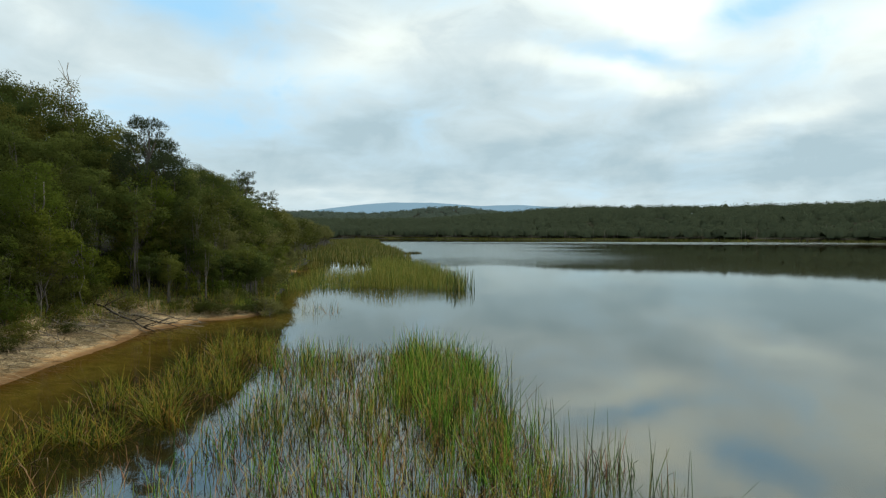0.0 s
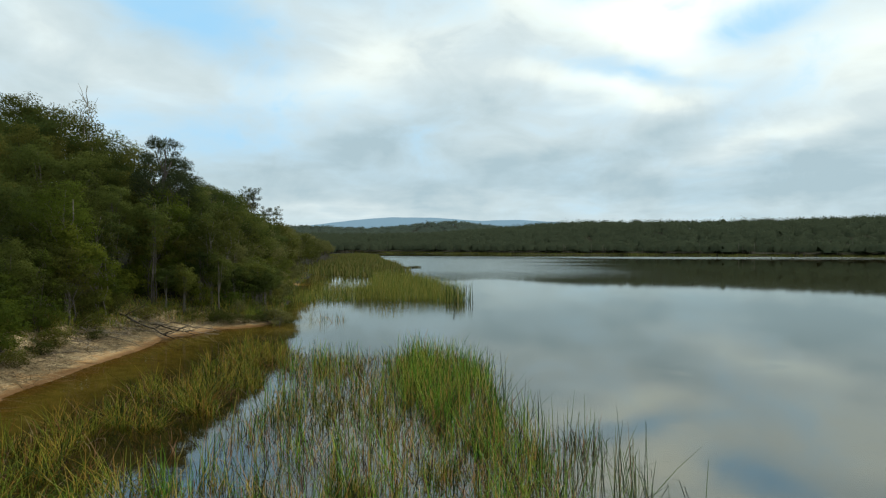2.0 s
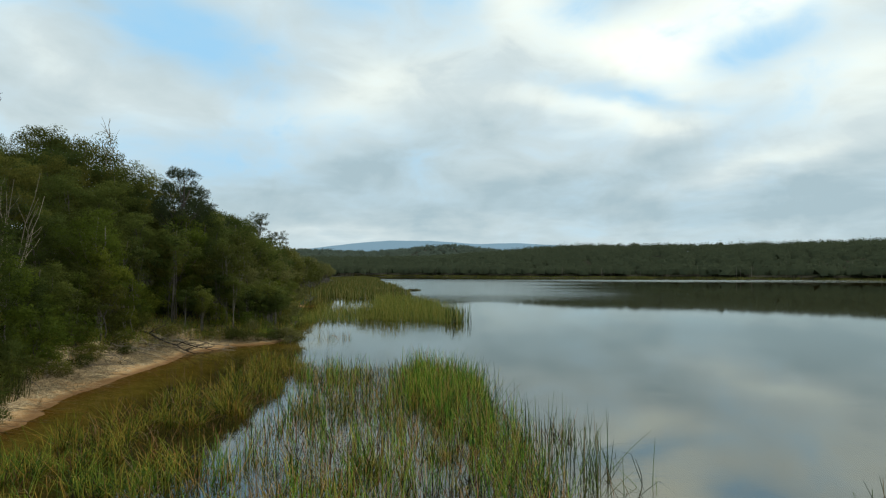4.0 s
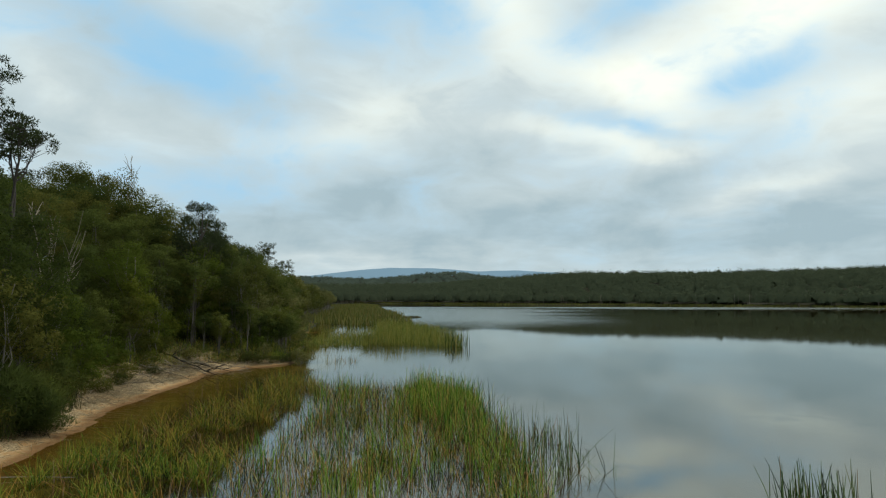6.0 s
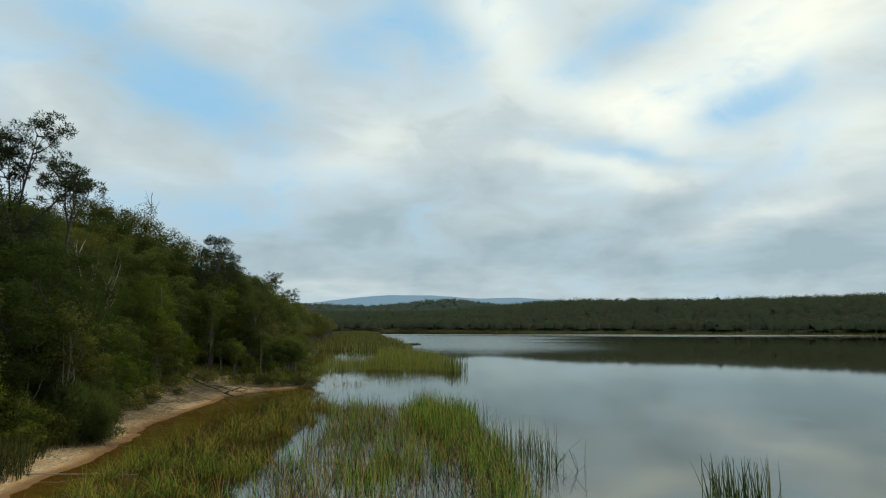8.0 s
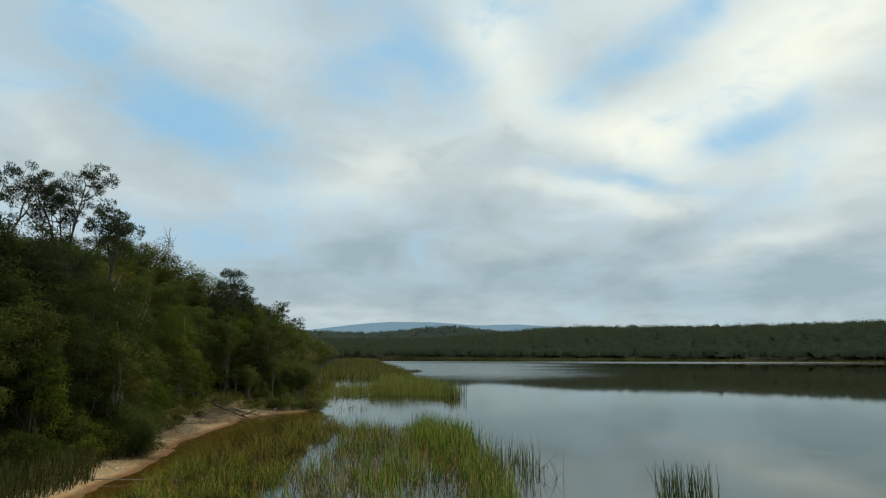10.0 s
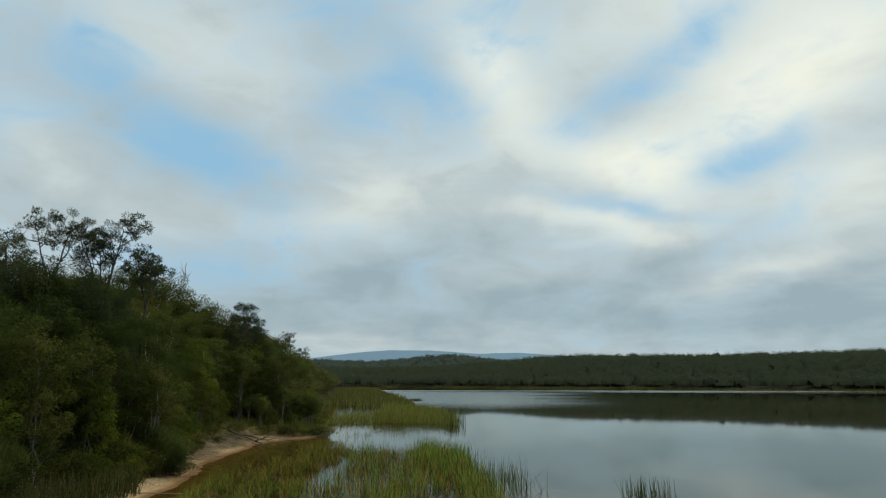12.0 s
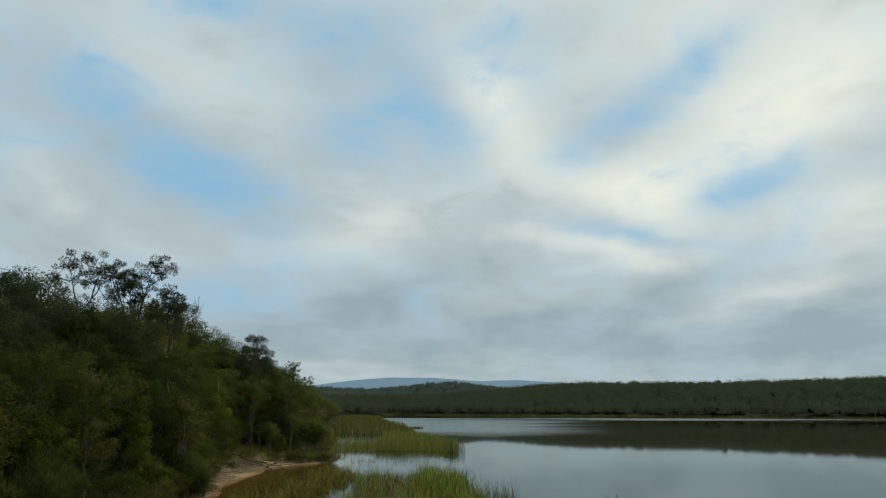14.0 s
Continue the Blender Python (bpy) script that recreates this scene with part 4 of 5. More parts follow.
# ---- reeds and sedges ----
def stems(r, px, py, high, thick, lean, kink=0.0, base=-0.15, sides=3, part=3, along=None):
    """Round tapering stems; some snap over at a kink. Quads, corners in turn."""
    n = len(px)
    az = r.uniform(0, 6.283, n) if along is None else along + r.normal(size=n) * 0.45 + 3.1416 * r.randint(0, 2, n)
    tilt = np.abs(r.normal(size=n)) * lean
    snapped = r.uniform(0, 1, n) < kink
    foot = np.stack([px, py, np.full(n, base)], -1)
    way = np.stack([np.cos(az) * tilt, np.sin(az) * tilt, np.ones(n)], -1)
    way /= np.linalg.norm(way, axis=1)[:, None]
    rings = [foot]
    bend_at = r.uniform(0.35, 0.8, n)
    az2 = az + r.normal(size=n) * 0.8
    fold = np.stack([np.cos(az2), np.sin(az2), r.uniform(-0.9, 0.35, n)], -1)
    fold /= np.linalg.norm(fold, axis=1)[:, None]
    curve = np.stack([np.cos(az), np.sin(az), np.zeros(n)], -1) * (tilt * 0.55)[:, None]
    full = high - base
    for i in range(1, part + 1):
        f = i / part
        straight = foot + way * (full * f)[:, None] + curve * (full * f * f)[:, None]
        bent_off = foot + way * (full * np.minimum(f, bend_at))[:, None] + fold * (full * np.maximum(f - bend_at, 0))[:, None]
        rings.append(np.where(snapped[:, None], bent_off, straight))
    spin = r.uniform(0, 6.283, n)
    corners = []
    for i, c in enumerate(rings):
        w = thick * (1.0 - 0.65 * (i / part) ** 2)
        corners.append([c + np.stack([np.cos(spin + 6.283 * k / sides) * w, np.sin(spin + 6.283 * k / sides) * w, np.zeros(n)], -1) for k in range(sides)])
    return corners


def blades_object(name, sets, material, label, category="reeds"):
    """One object of many stems; each stem is a mesh island of its own."""
    vs, fs, off = [], [], 0
    for corners in sets:
        rings, sides, n = len(corners), len(corners[0]), len(corners[0][0])
        arr = np.stack([np.stack(c, 1) for c in corners], 1).reshape(n, rings * sides, 3)
        vs.append(arr.reshape(-1, 3))
        quad = [(i * sides + k, i * sides + (k + 1) % sides, (i + 1) * sides + (k + 1) % sides, (i + 1) * sides + k) for i in range(rings - 1) for k in range(sides if sides > 2 else 1)]
        q = np.array(quad)[None] + (np.arange(n) * rings * sides)[:, None, None] + off
        fs.append(q.reshape(-1, 4))
        off += n * rings * sides
    v, f = np.concatenate(vs), np.concatenate(fs)
    me = bpy.data.meshes.new(name)
    me.vertices.add(len(v))
    me.vertices.foreach_set("co", v.astype(np.float32).ravel())
    me.loops.add(f.size)
    me.loops.foreach_set("vertex_index", f.astype(np.int32).ravel())
    me.polygons.add(len(f))
    me.polygons.foreach_set("loop_start", np.arange(0, f.size, 4, dtype=np.int32))
    me.update(calc_edges=True)
    ob = new(name, me)
    me.materials.append(material)
    return tagged(ob, label, category, kind="stuff")


def tufts(r, shape, per_m2, count, spread, clump, scale):
    """Stem feet gathered in tufts."""
    tx, ty = scatter(r, shape, per_m2, clump, scale)
    n = len(tx) * count
    return np.repeat(tx, count) + r.normal(size=n) * spread, np.repeat(ty, count) + r.normal(size=n) * spread


def in_shape(px, py, shape):
    inside = np.zeros(px.shape, bool)
    for (x1, y1), (x2, y2) in zip(shape, shape[1:] + shape[:1]):
        inside ^= ((y1 > py) != (y2 > py)) & (px < (x2 - x1) * (py - y1) / ((y2 - y1) or 1e-9) + x1)
    return inside


def scatter(r, shape, per_m2, clump=0.0, scale=0.8):
    """Places inside a shape; clump thins them out between denser patches."""
    xs, ys = [p[0] for p in shape], [p[1] for p in shape]
    n = int((max(xs) - min(xs)) * (max(ys) - min(ys)) * per_m2)
    px, py = r.uniform(min(xs), max(xs), n), r.uniform(min(ys), max(ys), n)
    dens = np.clip(0.5 + 0.9 * waves(px, py, scale, r.randint(1000)), 0, 1)
    ok = in_shape(px + 0.35 * waves(px, py, 1.7, 7), py + 0.5 * waves(px, py, 1.3, 9), shape) & (r.uniform(0, 1, n) < 1 - clump + clump * dens * 1.6)
    return px[ok], py[ok]


r = np.random.RandomState(77)
# the dense green stand by open water
DENSE = [(2.35, 9.0), (2.1, 13), (1.7, 17.0), (1.5, 21), (1.1, 25), (0.2, 27.2), (-2.2, 27.2), (-2.5, 23.5), (-1.5, 20), (-0.3, 17.5), (0.5, 14), (1.3, 9), (1.6, 1), (2.35, 2)]
px, py = tufts(r, DENSE, 4.4, 13, 0.15, 1.0, 2.4)
thinned = r.uniform(0, 1, len(px)) < np.interp(py, [12, 19], [0.62, 1.0])
px, py = px[thinned], py[thinned]
qx, qy = scatter(r, DENSE, 9, 0.7, 1.1)
blades_object("reed_bed", [stems(r, px, py, r.uniform(0.5, 1.25, len(px)) * (1 + 0.2 * waves(px, py, 1.1, 61)) * np.interp(py, [16, 22], [0.95, 1.1]), 0.0085, 0.26, 0.32), stems(r, qx, qy, r.uniform(0.4, 1.0, len(qx)), 0.008, 0.6, 0.6)], REED,
              "dense stand of green reeds in shallow water")
# the thin, half-dead stand with water showing between the stems
SPARSE = [(2.0, 16), (1.4, 25), (0.2, 27.2), (-6.0, 27.4), (-8.2, 29.5), (-7.4, 26), (-5.6, 22.5), (-5.5, 18), (-5.7, 13), (-5.6, 8), (-5.2, 1), (2.5, 2), (2.5, 9)]
px, py = tufts(r, SPARSE, 2.6, 6, 0.2, 1.0, 1.3)
gx_, gy_ = tufts(r, SPARSE, 2.3, 8, 0.17, 1.0, 1.1)
qx, qy = scatter(r, SPARSE, 6, 0.9, 1.6)
lx, ly = scatter(r, SPARSE, 15, 1.0, 1.6)
blades_object("sparse_reed_bed", [stems(r, px, py, r.uniform(0.25, 0.95, len(px)), 0.0092, 0.45, 0.55), stems(r, qx, qy, r.uniform(0.25, 0.75, len(qx)), 0.009, 0.7, 0.6)], REED_SPARSE, "thin stand of straw-tinged reeds with water between")
blades_object("dead_reeds", [stems(r, lx, ly, r.uniform(0.15, 0.85, len(lx)), 0.0095, 0.9, 0.8)], REED_DEAD, "brown dead reed stalks bent over at the water")
lx, ly = scatter(r, DENSE, 16, 1.0, 1.8)
blades_object("broken_reeds", [stems(r, lx, ly, r.uniform(0.3, 0.95, len(lx)), 0.0078, 0.7, 0.7)], REED_SPARSE, "bent and broken straw-coloured reeds in the green stand")
blades_object("scattered_green_reeds", [stems(r, gx_, gy_, r.uniform(0.4, 1.05, len(gx_)), 0.0085, 0.2, 0.2)], REED, "scattered green reeds among straw-coloured stems")
# the edge of loose single stems
EDGE = [(3.7, 8.5), (3.6, 12.5), (2.8, 15.5), (2.4, 18), (2.1, 22), (1.6, 25.5), (1.2, 25), (1.6, 21), (1.8, 17.5), (2.1, 14), (2.4, 8.5)]
px, py = scatter(r, EDGE, 8, 0.95, 2.0)
qx, qy = scatter(r, [(2.7, 8.8), (4.1, 9.2), (4.2, 12.6), (3.2, 15.2), (2.3, 14.5)], 5, 0.7, 2.2)
lx, ly = scatter(r, [(2.6, 8.6), (4.9, 9.0), (4.8, 12), (3.4, 15)], 6.0, 0.5, 2.0)
blades_object("loose_reeds", [stems(r, qx, qy, r.uniform(0.6, 1.4, len(qx)), 0.010, 0.14, 0.15), stems(r, lx, ly, r.uniform(0.5, 1.3, len(lx)), 0.010, 0.5, 0.8), stems(r, px, py, r.uniform(0.5, 1.2, len(px)), 0.0095, 0.16, 0.2)], REED_DARK, "loose single reeds at the edge of the stand")
px, py = 3.35 + r.normal(size=40) * 0.2, 14.1 + r.normal(size=40) * 0.3
blades_object("bent_reed_clump", [stems(r, px, py, r.uniform(0.3, 0.9, 40), 0.009, 0.5, 0.8)], REED_DEAD, "brown clump of bent dead reeds at the stand's edge")
px, py = scatter(r, [(2.9, 9.3), (4.0, 9.6), (4.0, 11.2), (3.1, 12.6)], 7, 0.5, 2.0)
blades_object("tall_reeds", [stems(r, px, py, r.uniform(1.1, 1.6, len(px)), 0.009, 0.07, 0.3)], REED_DARK, "few tall dark reeds, some snapped over")
# sedge with arching leaves along the shallow margin
SEDGES = [(-8.4, 30.5), (-10.3, 29.5), (-9.8, 26), (-10.0, 22), (-10.6, 18), (-10.6, 13), (-10.7, 7), (-11, 1), (-5.8, 1), (-5.9, 8), (-6.1, 12), (-6.6, 16), (-6.6, 20), (-6.6, 23), (-7.3, 26)]
tx, ty = scatter(r, SEDGES, 3.5, 0.9, 1.5)
growth = 0.19 + 0.62 * waves(tx, ty, 2.2, 52) - 1.1 * np.exp(-((tx + 7.5) / 1.0) ** 2 - ((ty - 14.0) / 1.6) ** 2) - 0.7 * np.exp(-((tx + 10.0) / 0.8) ** 2 - ((ty - 12.4) / 1.1) ** 2)
tx, ty = tx[growth > 0], ty[growth > 0]
count = r.randint(18, 46, len(tx))
spread = np.repeat(r.uniform(0.09, 0.24, len(tx)), count)
tall = np.repeat(r.uniform(0.6, 1.1, len(tx)) * np.interp(ty, [6, 12], [0.85, 1.0]), count)
n = len(tall)
px, py = np.repeat(tx, count) + r.normal(size=n) * spread, np.repeat(ty, count) + r.normal(size=n) * spread
near_side = py + 1.2 * waves(px, py, 0.9, 71) < 11.5
for bed, part_of, shade, words in (("sedge_bed", ~near_side, SEDGE, "yellow-green sedge tussocks standing in the shallow margin"),
                                   ("green_sedge_bed", near_side, SEDGE_GREEN, "thick green sedge along the shallow margin")):
    blades_object(bed, [stems(r, px[part_of], py[part_of], (tall * r.uniform(0.4, 1.0, n))[part_of], 0.0105, 0.72, 0.3, part=4)], shade, words, "sedge")
lx, ly = scatter(r, SEDGES, 16, 0.9, 1.5)
kx, ky = scatter(r, SEDGES, 7, 1.0, 1.2)
blades_object("dead_sedge", [stems(r, lx, ly, r.uniform(0.08, 0.4, len(lx)), 0.009, 1.6, 0.6), stems(r, kx, ky, r.uniform(0.3, 0.8, len(kx)), 0.009, 0.6, 0.6)], REED_DEAD,
              "grey-brown dead sedge stalks matted at the water", "sedge")
# low golden tussocks among the thin reeds
tx, ty = scatter(r, SPARSE, 1.1, 0.9, 1.3)
count = r.randint(12, 30, len(tx))
px, py = np.repeat(tx, count) + r.normal(size=count.sum()) * 0.12, np.repeat(ty, count) + r.normal(size=count.sum()) * 0.12
blades_object("sedge_tussocks", [stems(r, px, py, np.repeat(r.uniform(0.35, 0.8, len(tx)), count) * r.uniform(0.4, 1.0, len(px)), 0.008, 0.5, 0.3, part=4)], SEDGE, "small golden sedge tussocks among the thin reeds", "sedge")
# the small clump standing alone in open water
CLUMP = [(7.1, 5.0), (9.0, 5.0), (9.2, 6.0), (8.2, 6.6), (7.0, 6.2)]
px, py = scatter(r, CLUMP, 42, 0.5, 2.5)
blades_object("reed_clump", [stems(r, px, py, r.uniform(0.7, 1.3, len(px)), 0.014, 0.12, 0.14)], REED_DARK, "small clump of reeds alone in open water")
# faint short reeds before the second bed
FAINT = [(-10.0, 40.5), (-6.6, 41.0), (-6.8, 43.5), (-9.4, 44)]
px, py = scatter(r, FAINT, 7, 0.5, 1.0)
blades_object("short_reeds", [stems(r, px, py, r.uniform(0.2, 0.8, len(px)), 0.010, 0.4, 0.4)], REED_SPARSE, "few short thin reeds in still water")
# the second bed beyond the point, and the grassy marsh behind it
SECOND = [(-9.5, 61), (-5, 59), (-2, 58), (0.8, 57), (1.7, 59), (1.0, 66), (-1, 82), (-6, 101), (-12, 104), (-9, 82)]
r = np.random.RandomState(31)
px, py = scatter(r, SECOND, 26, 0.6, 0.8)
qx, qy = scatter(r, [(-13.8, 56.5), (-8.5, 59), (-8, 76), (-17, 76), (-16.2, 68)], 17.0, 0.85, 0.7)
ux, uy = scatter(r, [(-17, 76), (-8, 76), (-8, 92), (-20, 92)], 4.0, 0.95, 0.5)
qx, qy = np.concatenate([qx, ux]), np.concatenate([qy, uy])
open_water = ((qx - np.interp(qy, [60, 74, 92], [-15.1, -16.8, -20.2])) / 1.1) ** 2 + ((qy - 80) / 15) ** 2 > 1
qx, qy = qx[open_water], qy[open_water]
ex, ey = scatter(r, [(0.2, 55.5), (2.0, 56), (2.4, 62), (1.0, 68), (-0.5, 70)], 5, 0.9, 1.5)
blades_object("second_reed_bed", [stems(r, px, py, r.uniform(0.7, 1.6, len(px)) * (1 + 0.3 * waves(px, py, 0.7, 63)), 0.012, 0.16, 0.10, part=2), stems(r, qx, qy, r.uniform(0.4, 1.1, len(qx)) * (1 + 0.3 * waves(qx, qy, 0.9, 64)), 0.015, 0.25, 0.15, part=2)], MARSH, "broad green reed bed beyond the sandy point")
blades_object("dark_edge_reeds", [stems(r, ex, ey, r.uniform(0.8, 1.7, len(ex)), 0.019, 0.08, 0.05)], REED_DARK, "dark upright reeds at the tip of the bed")
MEADOW = [(-6, 108), (-8, 130), (-14, 178), (-18, 205), (-24, 240), (-34, 320), (-46, 430), (-70, 520), (-76, 420), (-55, 300), (-44, 200), (-29, 122), (-22, 116), (-14, 110)]
px, py = scatter(r, MEADOW, 1.25, 0.4, 0.12)
blades_object("marsh_grass", [stems(r, px, py, r.uniform(0.7, 1.7, len(px)), 0.13, 0.15, 0.0, part=1)], MEADOW_GRASS, "olive-yellow marsh grass along the lake margin", "grass")
SPIT = [(-19, 150), (-12, 153), (-6.5, 161), (-7.5, 166), (-14, 164), (-24, 174)]
px, py = scatter(r, SPIT, 4, 0.2, 0.2)
blades_object("spit_grass", [stems(r, px, py, r.uniform(0.15, 0.6, len(px)), 0.10, 0.2, 0.0, part=2)], SPIT_GRASS, "dark grass on a low muddy spit", "grass")
RIM = [(-90, 640), (-50, 672), (50, 553), (146, 553), (205, 468), (265, 408), (400, 328), (404, 340), (272, 424), (212, 484), (150, 570), (56, 578), (-48, 706), (-110, 670)]
px, py = scatter(r, RIM, 0.55, 0.3, 0.05)
blades_object("rim_reeds", [stems(r, px, py, np.maximum(land_height(px, py), 0) + r.uniform(0.5, 1.4, len(px)), 0.30, 0.2, 0.0, part=1)], MEADOW_GRASS, "pale strip of reeds along the opposite shore")
# pale stems along the foot of the opposite woods
px, py = opposite_shore(r, 5200)
inland = shore_distance(px, py)
front_row = (inland > 8) & (inland < 45)
px, py = px[front_row], py[front_row]
far_stems = stems(r, px, py, r.uniform(4.0, 9.0, len(px)), 0.2, 0.06, 0.0, part=1)
lift_z = land_height(px, py)
for ring in far_stems:
    for c in ring:
        c[:, 2] += lift_z
blades_object("woodland_stems", [far_stems], BARK_SLIM, "pale stems at the foot of the opposite woods", "woods")
# rushes on the near bank
RUSH = [(-13.3, 1), (-12.9, 4), (-13.2, 8.5), (-13.9, 11), (-14.5, 16), (-15.4, 19), (-16.6, 18), (-17.5, 10), (-18, 1)]
px, py = scatter(r, RUSH, 75, 0.4, 0.8)
blades_object("rush_bank", [stems(r, px, py, 0.5 + r.uniform(0.4, 1.0, len(px)), 0.013, 0.2, 0.1, base=0.1)], RUSHES, "olive rushes growing on the near bank", "rushes")


def bank_grass(name, shape, per_m2, high, label, seed, material):
    rr = np.random.RandomState(seed)
    gx_, gy_ = scatter(rr, shape, per_m2, 0.9, 0.9)
    n = len(gx_)
    sets = stems(rr, gx_, gy_, rr.uniform(high * 0.4, high, n), 0.008, 0.4, 0.1, base=-0.05, part=2)
    lift_z = land_height(gx_, gy_)
    for ring in sets:
        for c in ring:
            c[:, 2] += lift_z
    return blades_object(name, [sets], material, label, "grass")


BACK = [(-14.2, 8), (-14.0, 12), (-14.8, 16), (-16.2, 20), (-16.9, 26), (-17.6, 31), (-16.3, 36), (-14.0, 38.5), (-12.2, 40.5), (-14.8, 46), (-16.2, 60), (-20, 62), (-20, 46), (-22, 36), (-21, 28), (-19, 20), (-18, 12)]
bank_grass("bank_grass", BACK, 42, 0.42, "rough dry grass at the foot of the trees", 5, SEDGE)

POINT = [(-11.5, 39.8), (-11.1, 41.5), (-12.9, 50), (-15.1, 60), (-17.8, 74), (-24.6, 114), (-27, 110), (-19, 70), (-17.5, 46), (-16, 40)]
bank_grass("point_grass", POINT, 17, 1.3, "rank olive grass on the overgrown point", 15, SEDGE_GREEN)
FOOT = [(-20.5, 27), (-18.2, 27), (-18.6, 32), (-17.6, 36), (-14.6, 38.6), (-12.4, 40.2), (-13.2, 43), (-16.5, 41.5), (-20, 37.5), (-21, 33)]
bank_grass("foot_grass", FOOT, 55, 0.7, "green grass and seedlings at the foot of the trees", 25, SEDGE_GREEN)
# bark and stick litter on the sand
rr = np.random.RandomState(91)
LITTER = [(-13.2, 12), (-13.9, 17), (-14.7, 23), (-15.2, 28), (-15.4, 32.5), (-14.0, 37), (-12.4, 39), (-14, 41), (-18.5, 41), (-20, 34), (-18.5, 27), (-17.2, 20), (-15.6, 13)]
lx, ly = scatter(rr, LITTER, 70, 0.95, 1.0)
dry = land_height(lx, ly) > 0.06
lx, ly = lx[dry], ly[dry]
sticks = stems(rr, lx, ly, rr.uniform(0.15, 0.7, len(lx)), 0.012, 3.0, 0.0, base=0.0, part=1, along=-0.2)
lift_z = land_height(lx, ly) + 0.02
for ring in sticks:
    for c in ring:
        c[:, 2] = c[:, 2] * 0.35 + lift_z
kx, ky = scatter(rr, LITTER, 7, 0.9, 1.3)
dry = land_height(kx, ky) > 0.16
kx, ky = kx[dry], ky[dry]
long_sticks = stems(rr, kx, ky, rr.uniform(0.4, 1.0, len(kx)), 0.019, 2.6, 0.0, base=0.0, part=3, along=-0.25)
lift_k = land_height(kx, ky) + 0.03
for ring in long_sticks:
    for c in ring:
        c[:, 2] = c[:, 2] * 0.3 + lift_k
bx_, by_ = scatter(rr, LITTER, 9, 0.9, 0.9)
dry = land_height(bx_, by_) > 0.12
bx_, by_ = bx_[dry], by_[dry]
strips = stems(rr, bx_, by_, rr.uniform(0.25, 0.8, len(bx_)), 0.030, 3.0, 0.0, base=0.0, part=2, along=-0.2)
lift_b = land_height(bx_, by_) + 0.02
for ring in strips:
    for c in ring:
        c[:, 2] = c[:, 2] * 0.25 + lift_b
blades_object("bark_litter", [strips], BARK_STRIP, "fallen bark strips strewn over the sand", "litter")
blades_object("stick_litter", [sticks, long_sticks], LITTER_WOOD, "grey and brown stick litter on the sandy bank", "litter")

# ---- shrubs and stems at the forest edge ----
random.seed(9)
y = -4.0
while y < 110:
    for _ in range(4 if y < 64 else 2):
        key = random.choice(["shrub0", "shrub1", "shrub2", "slim1", "slim0"])
        if y > 46 and random.random() < 0.6:
            key = "dryshrub"
        if 36 < y < 56 and random.random() < 0.6:
            continue
        d = random.uniform(-0.6, 1.6)
        high = {"shrub0": random.uniform(1.4, 3.0), "shrub1": random.uniform(0.9, 2.0), "shrub2": random.uniform(1.8, 3.4), "dryshrub": random.uniform(1.2, 3.2), "slim1": random.uniform(3.5, 5.5), "slim0": random.uniform(4, 6.5)}[key]
        if y < 22 and key == "shrub0":
            key = "sheoak"
        plant(key, front(y) - d, y + random.uniform(-0.8, 0.8), high=high)
    y += 1.9
for i in range(40):
    yy = random.uniform(40.0, 62)
    plant(random.choice(["shrub1", "dryshrub", "shrub2", "dryshrub"]), float(np.interp(yy, [40, 42, 50, 62], [-12.5, -12.2, -13.9, -16.2])) - random.uniform(-0.3, 2.5), yy, high=random.uniform(0.9, 2.4) * (1 if yy > 50 else 0.6))
for i in range(24):
    yy = random.uniform(38.0, 51)
    plant("pole", front(yy) + random.uniform(0.2, 2.0), yy, high=random.uniform(2.4, 4.2))
for i in range(12):
    yy = random.uniform(7, 20)
    plant(random.choice(["shrub1", "shrub0", "shrub2"]), float(np.interp(yy, [7, 12, 20], [-14.9, -14.2, -16.0])) - random.uniform(0, 0.7), yy, high=random.uniform(0.8, 1.9))
for bx, by, bh in [(-16.3, 22.6, 0.8), (-16.9, 25.2, 0.7), (-17.6, 27.4, 1.0), (-17.2, 29.8, 0.6), (-18.4, 31.5, 1.1), (-17.6, 36.2, 0.9), (-15.8, 38.4, 0.8), (-16.6, 20.6, 1.2), (-14.4, 38.9, 0.6)]:
    plant("shrub1", bx, by, high=bh)
for i in range(16):
    yy = random.uniform(36.5, 46)
    plant(random.choice(["shrub0", "shrub2", "shrub0"]), front(yy) - random.uniform(1.0, 3.6), yy, high=random.uniform(2.2, 3.8))
plant("sheoak", -14.3, 12.6, high=2.5)
plant("shrub2", -14.5, 13.6, high=1.9)
plant("shrub1", -14.6, 11.6, high=1.6)
plant("shrub1", -15.2, 15.2, high=1.9)
plant("dryshrub", -10.7, 39.4, high=1.3)
plant("shrub1", -10.9, 40.3, high=1.1)
for bx, by, bh in [(-12.7, 38.9, 0.7), (-13.5, 38.5, 0.9), (-12.0, 39.5, 0.6), (-14.3, 38.2, 1.0), (-11.6, 40.2, 0.9)]:
    plant("shrub1", bx, by, high=bh)
for bx, by, bh in [(-13.9, 13.7, 1.7), (-14.3, 14.2, 2.2), (-14.8, 13.8, 2.3), (-13.6, 13.9, 1.1)]:
    plant("sheoak", bx, by, high=bh)
for bx, by, bh in [(-17.3, 23.3, 1.2), (-17.9, 24.3, 1.5), (-18.3, 22.4, 1.3), (-18.0, 27.6, 0.9), (-18.9, 33.0, 1.0)]:
    plant("shrub0", bx, by, high=bh)


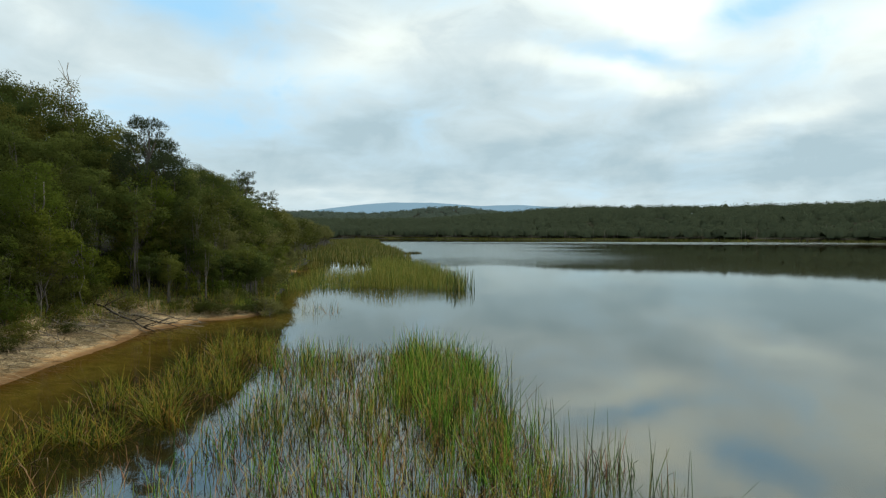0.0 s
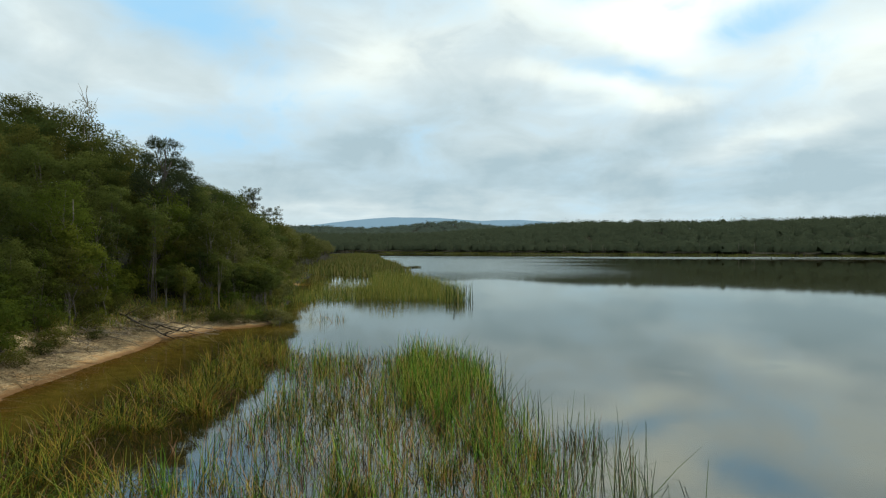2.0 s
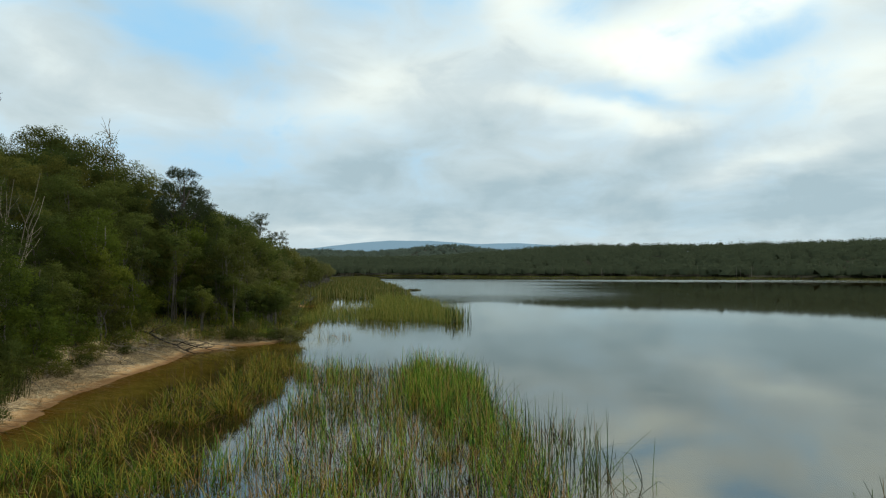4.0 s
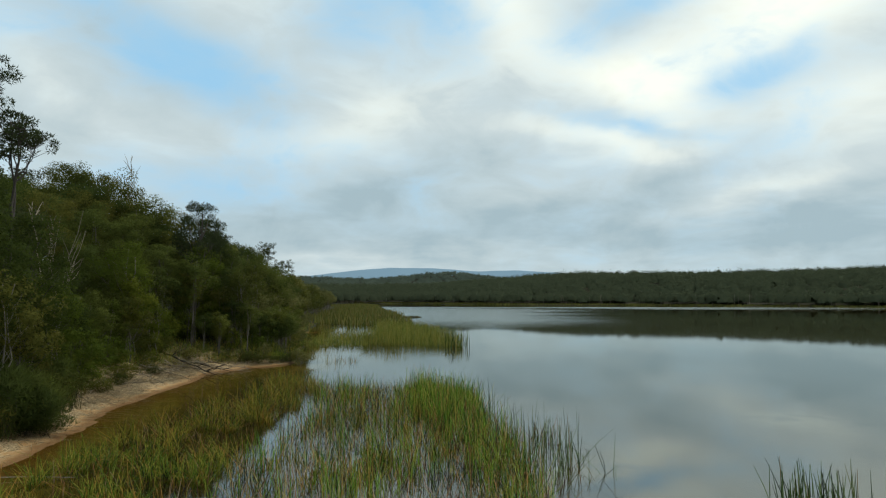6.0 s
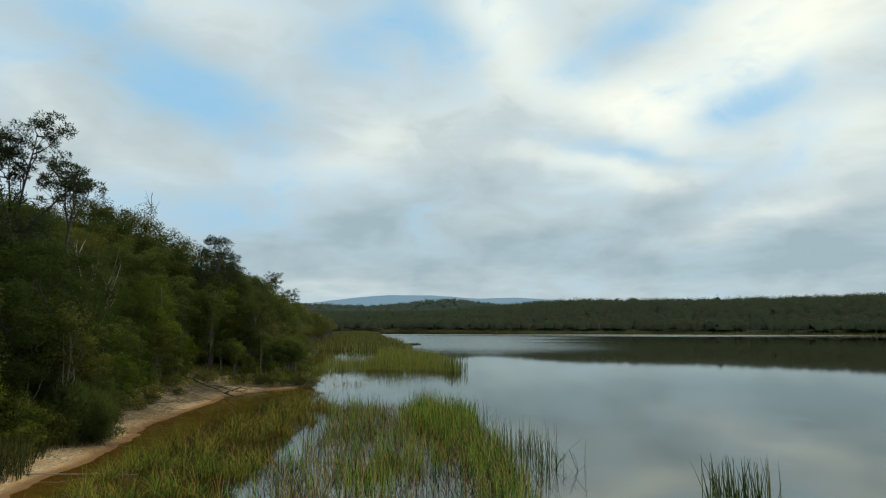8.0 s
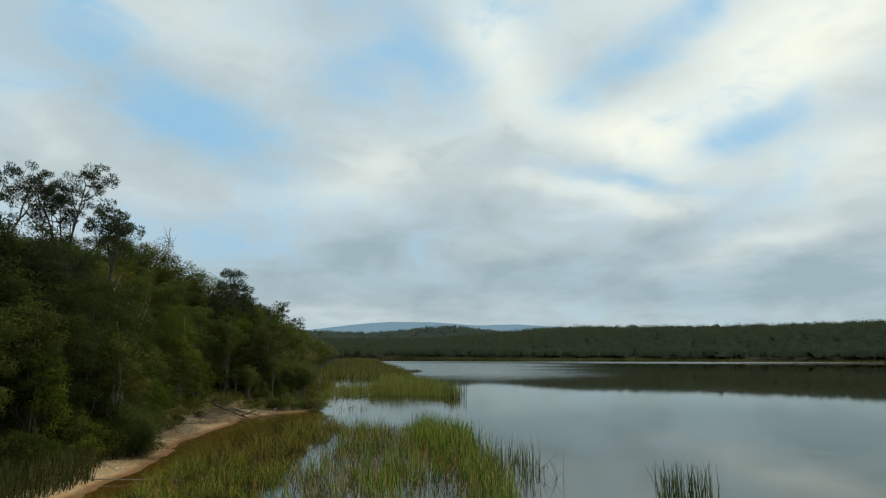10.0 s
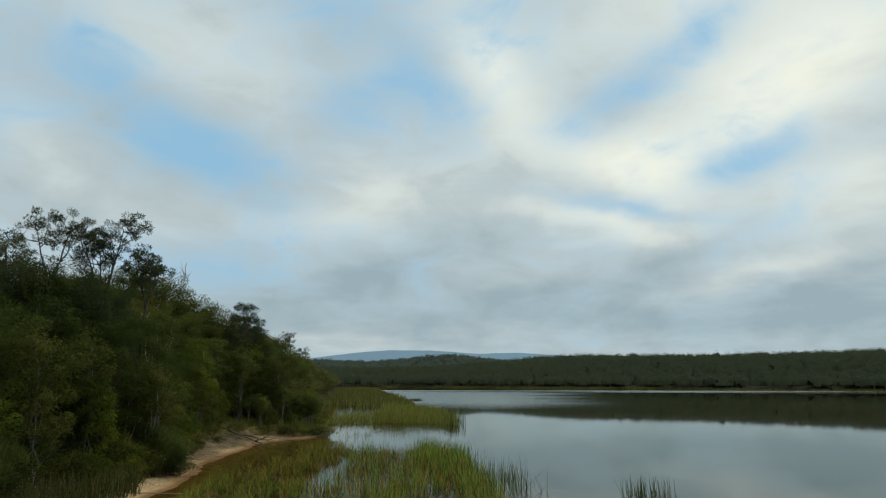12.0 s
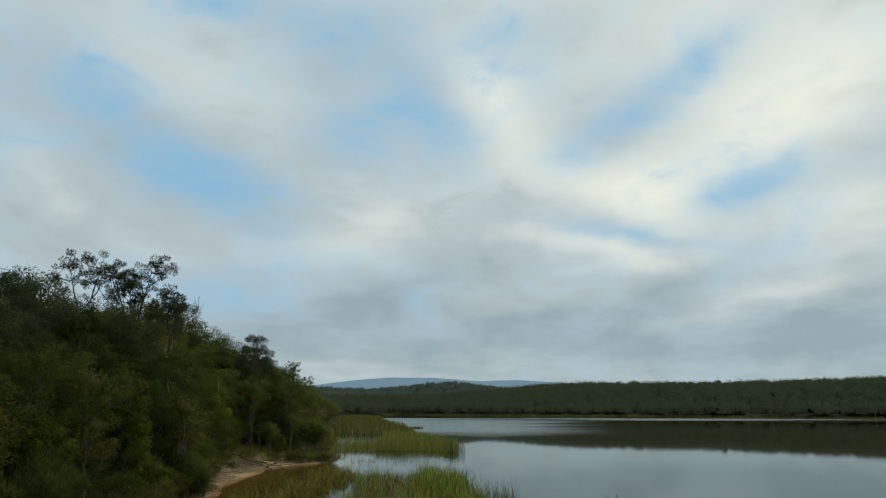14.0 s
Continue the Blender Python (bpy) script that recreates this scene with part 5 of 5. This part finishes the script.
# ---- fallen timber ----
def fallen(name, seed, length, thick, label, x, y, turn, twigs=5, tip=6, material=BARK_DEAD):
    """A fallen branch lying on the bank with its side twigs."""
    rng = random.Random(seed)
    def limb(part_name, path, radii, sides):
        v, f = [], []
        tube(v, f, path, radii, sides)
        made = new(part_name, mesh_of(part_name, v, f, True))
        made.data.materials.append(material)
        return made
    line = bent(rng, Vector((-length / 2, 0, 0)), Vector((length / 2, 0, 0)), 6, 0.03)
    ob = limb(name, line, [thick * (1 - 0.11 * i) for i in range(7)], 7)
    for _ in range(twigs):
        i = rng.randint(1, 5)
        e = line[i] + Vector((rng.uniform(0.1, 0.5), rng.uniform(-0.5, 0.5), rng.uniform(0.0, 0.35))) * length * 0.5
        limb("side_branch", bent(rng, line[i], e, 3, 0.08), [thick * 0.45, thick * 0.34, thick * 0.24, thick * 0.1], 5).parent = ob
    dx, dy = math.cos(radians(turn)) * length / 2, math.sin(radians(turn)) * length / 2
    za, zb = max(float(land_height(x - dx, y - dy)), -0.02), max(float(land_height(x + dx, y + dy)), -0.02)
    rise = math.degrees(math.atan2(zb - za, length))
    ob.matrix_basis = pose(x, y, (za + zb) / 2 + thick * 0.6, 0, -rise, turn)
    return tagged(ob, label, "log")


fallen("fallen_log", 1, 5.0, 0.065, "dark fallen log lying across the sandy bank", -16.7, 34.0, -28, 8, material=BARK_DARK)
fallen("fallen_log", 2, 3.8, 0.05, "dark fallen branch beside the water", -15.9, 35.0, -16, 8, material=BARK_DARK)
fallen("fallen_branch", 3, 3.0, 0.05, "grey dead branch on the sand", -17.3, 31.6, 15, 5)
fallen("fallen_branch", 4, 3.4, 0.05, "bleached dead branch under the shrubs", -17.4, 23.4, 120, 7)
fallen("fallen_branch", 5, 2.6, 0.04, "thin dead branch on leaf litter", -16.2, 26.5, 60, 5)
for i, (bx, by, turn) in enumerate([(-16.9, 34.6, 10), (-15.9, 35.6, -35), (-17.6, 33.4, -50), (-14.8, 36.4, -15), (-16.2, 33.4, 5), (-17.9, 35.5, -20), (-16.5, 34.0, -40), (-15.2, 35.2, -8), (-17.2, 30.4, -15), (-17.9, 28.6, -25)]):
    fallen("fallen_branch", 60 + i, 2.6 + 0.3 * i, 0.035, "grey dead branch in a tangle by the water", bx, by, turn, 7)
fallen("sunken_branch", 6, 3.4, 0.022, "pale branch lying in the shallows", -11.6, 8.8, 12, 0)
for i in range(44):
    yy = random.uniform(15.5, 36.5)
    fallen("twig", 20 + i, random.uniform(0.5, 1.7), random.uniform(0.012, 0.030), "dry twig on the sandy bank",
           float(np.interp(yy, [14, 20, 28, 33, 37], [-14.2, -15.2, -16.0, -16.6, -15.2])) - random.uniform(0.7, 2.6), yy, random.gauss(-12, 22), 2)
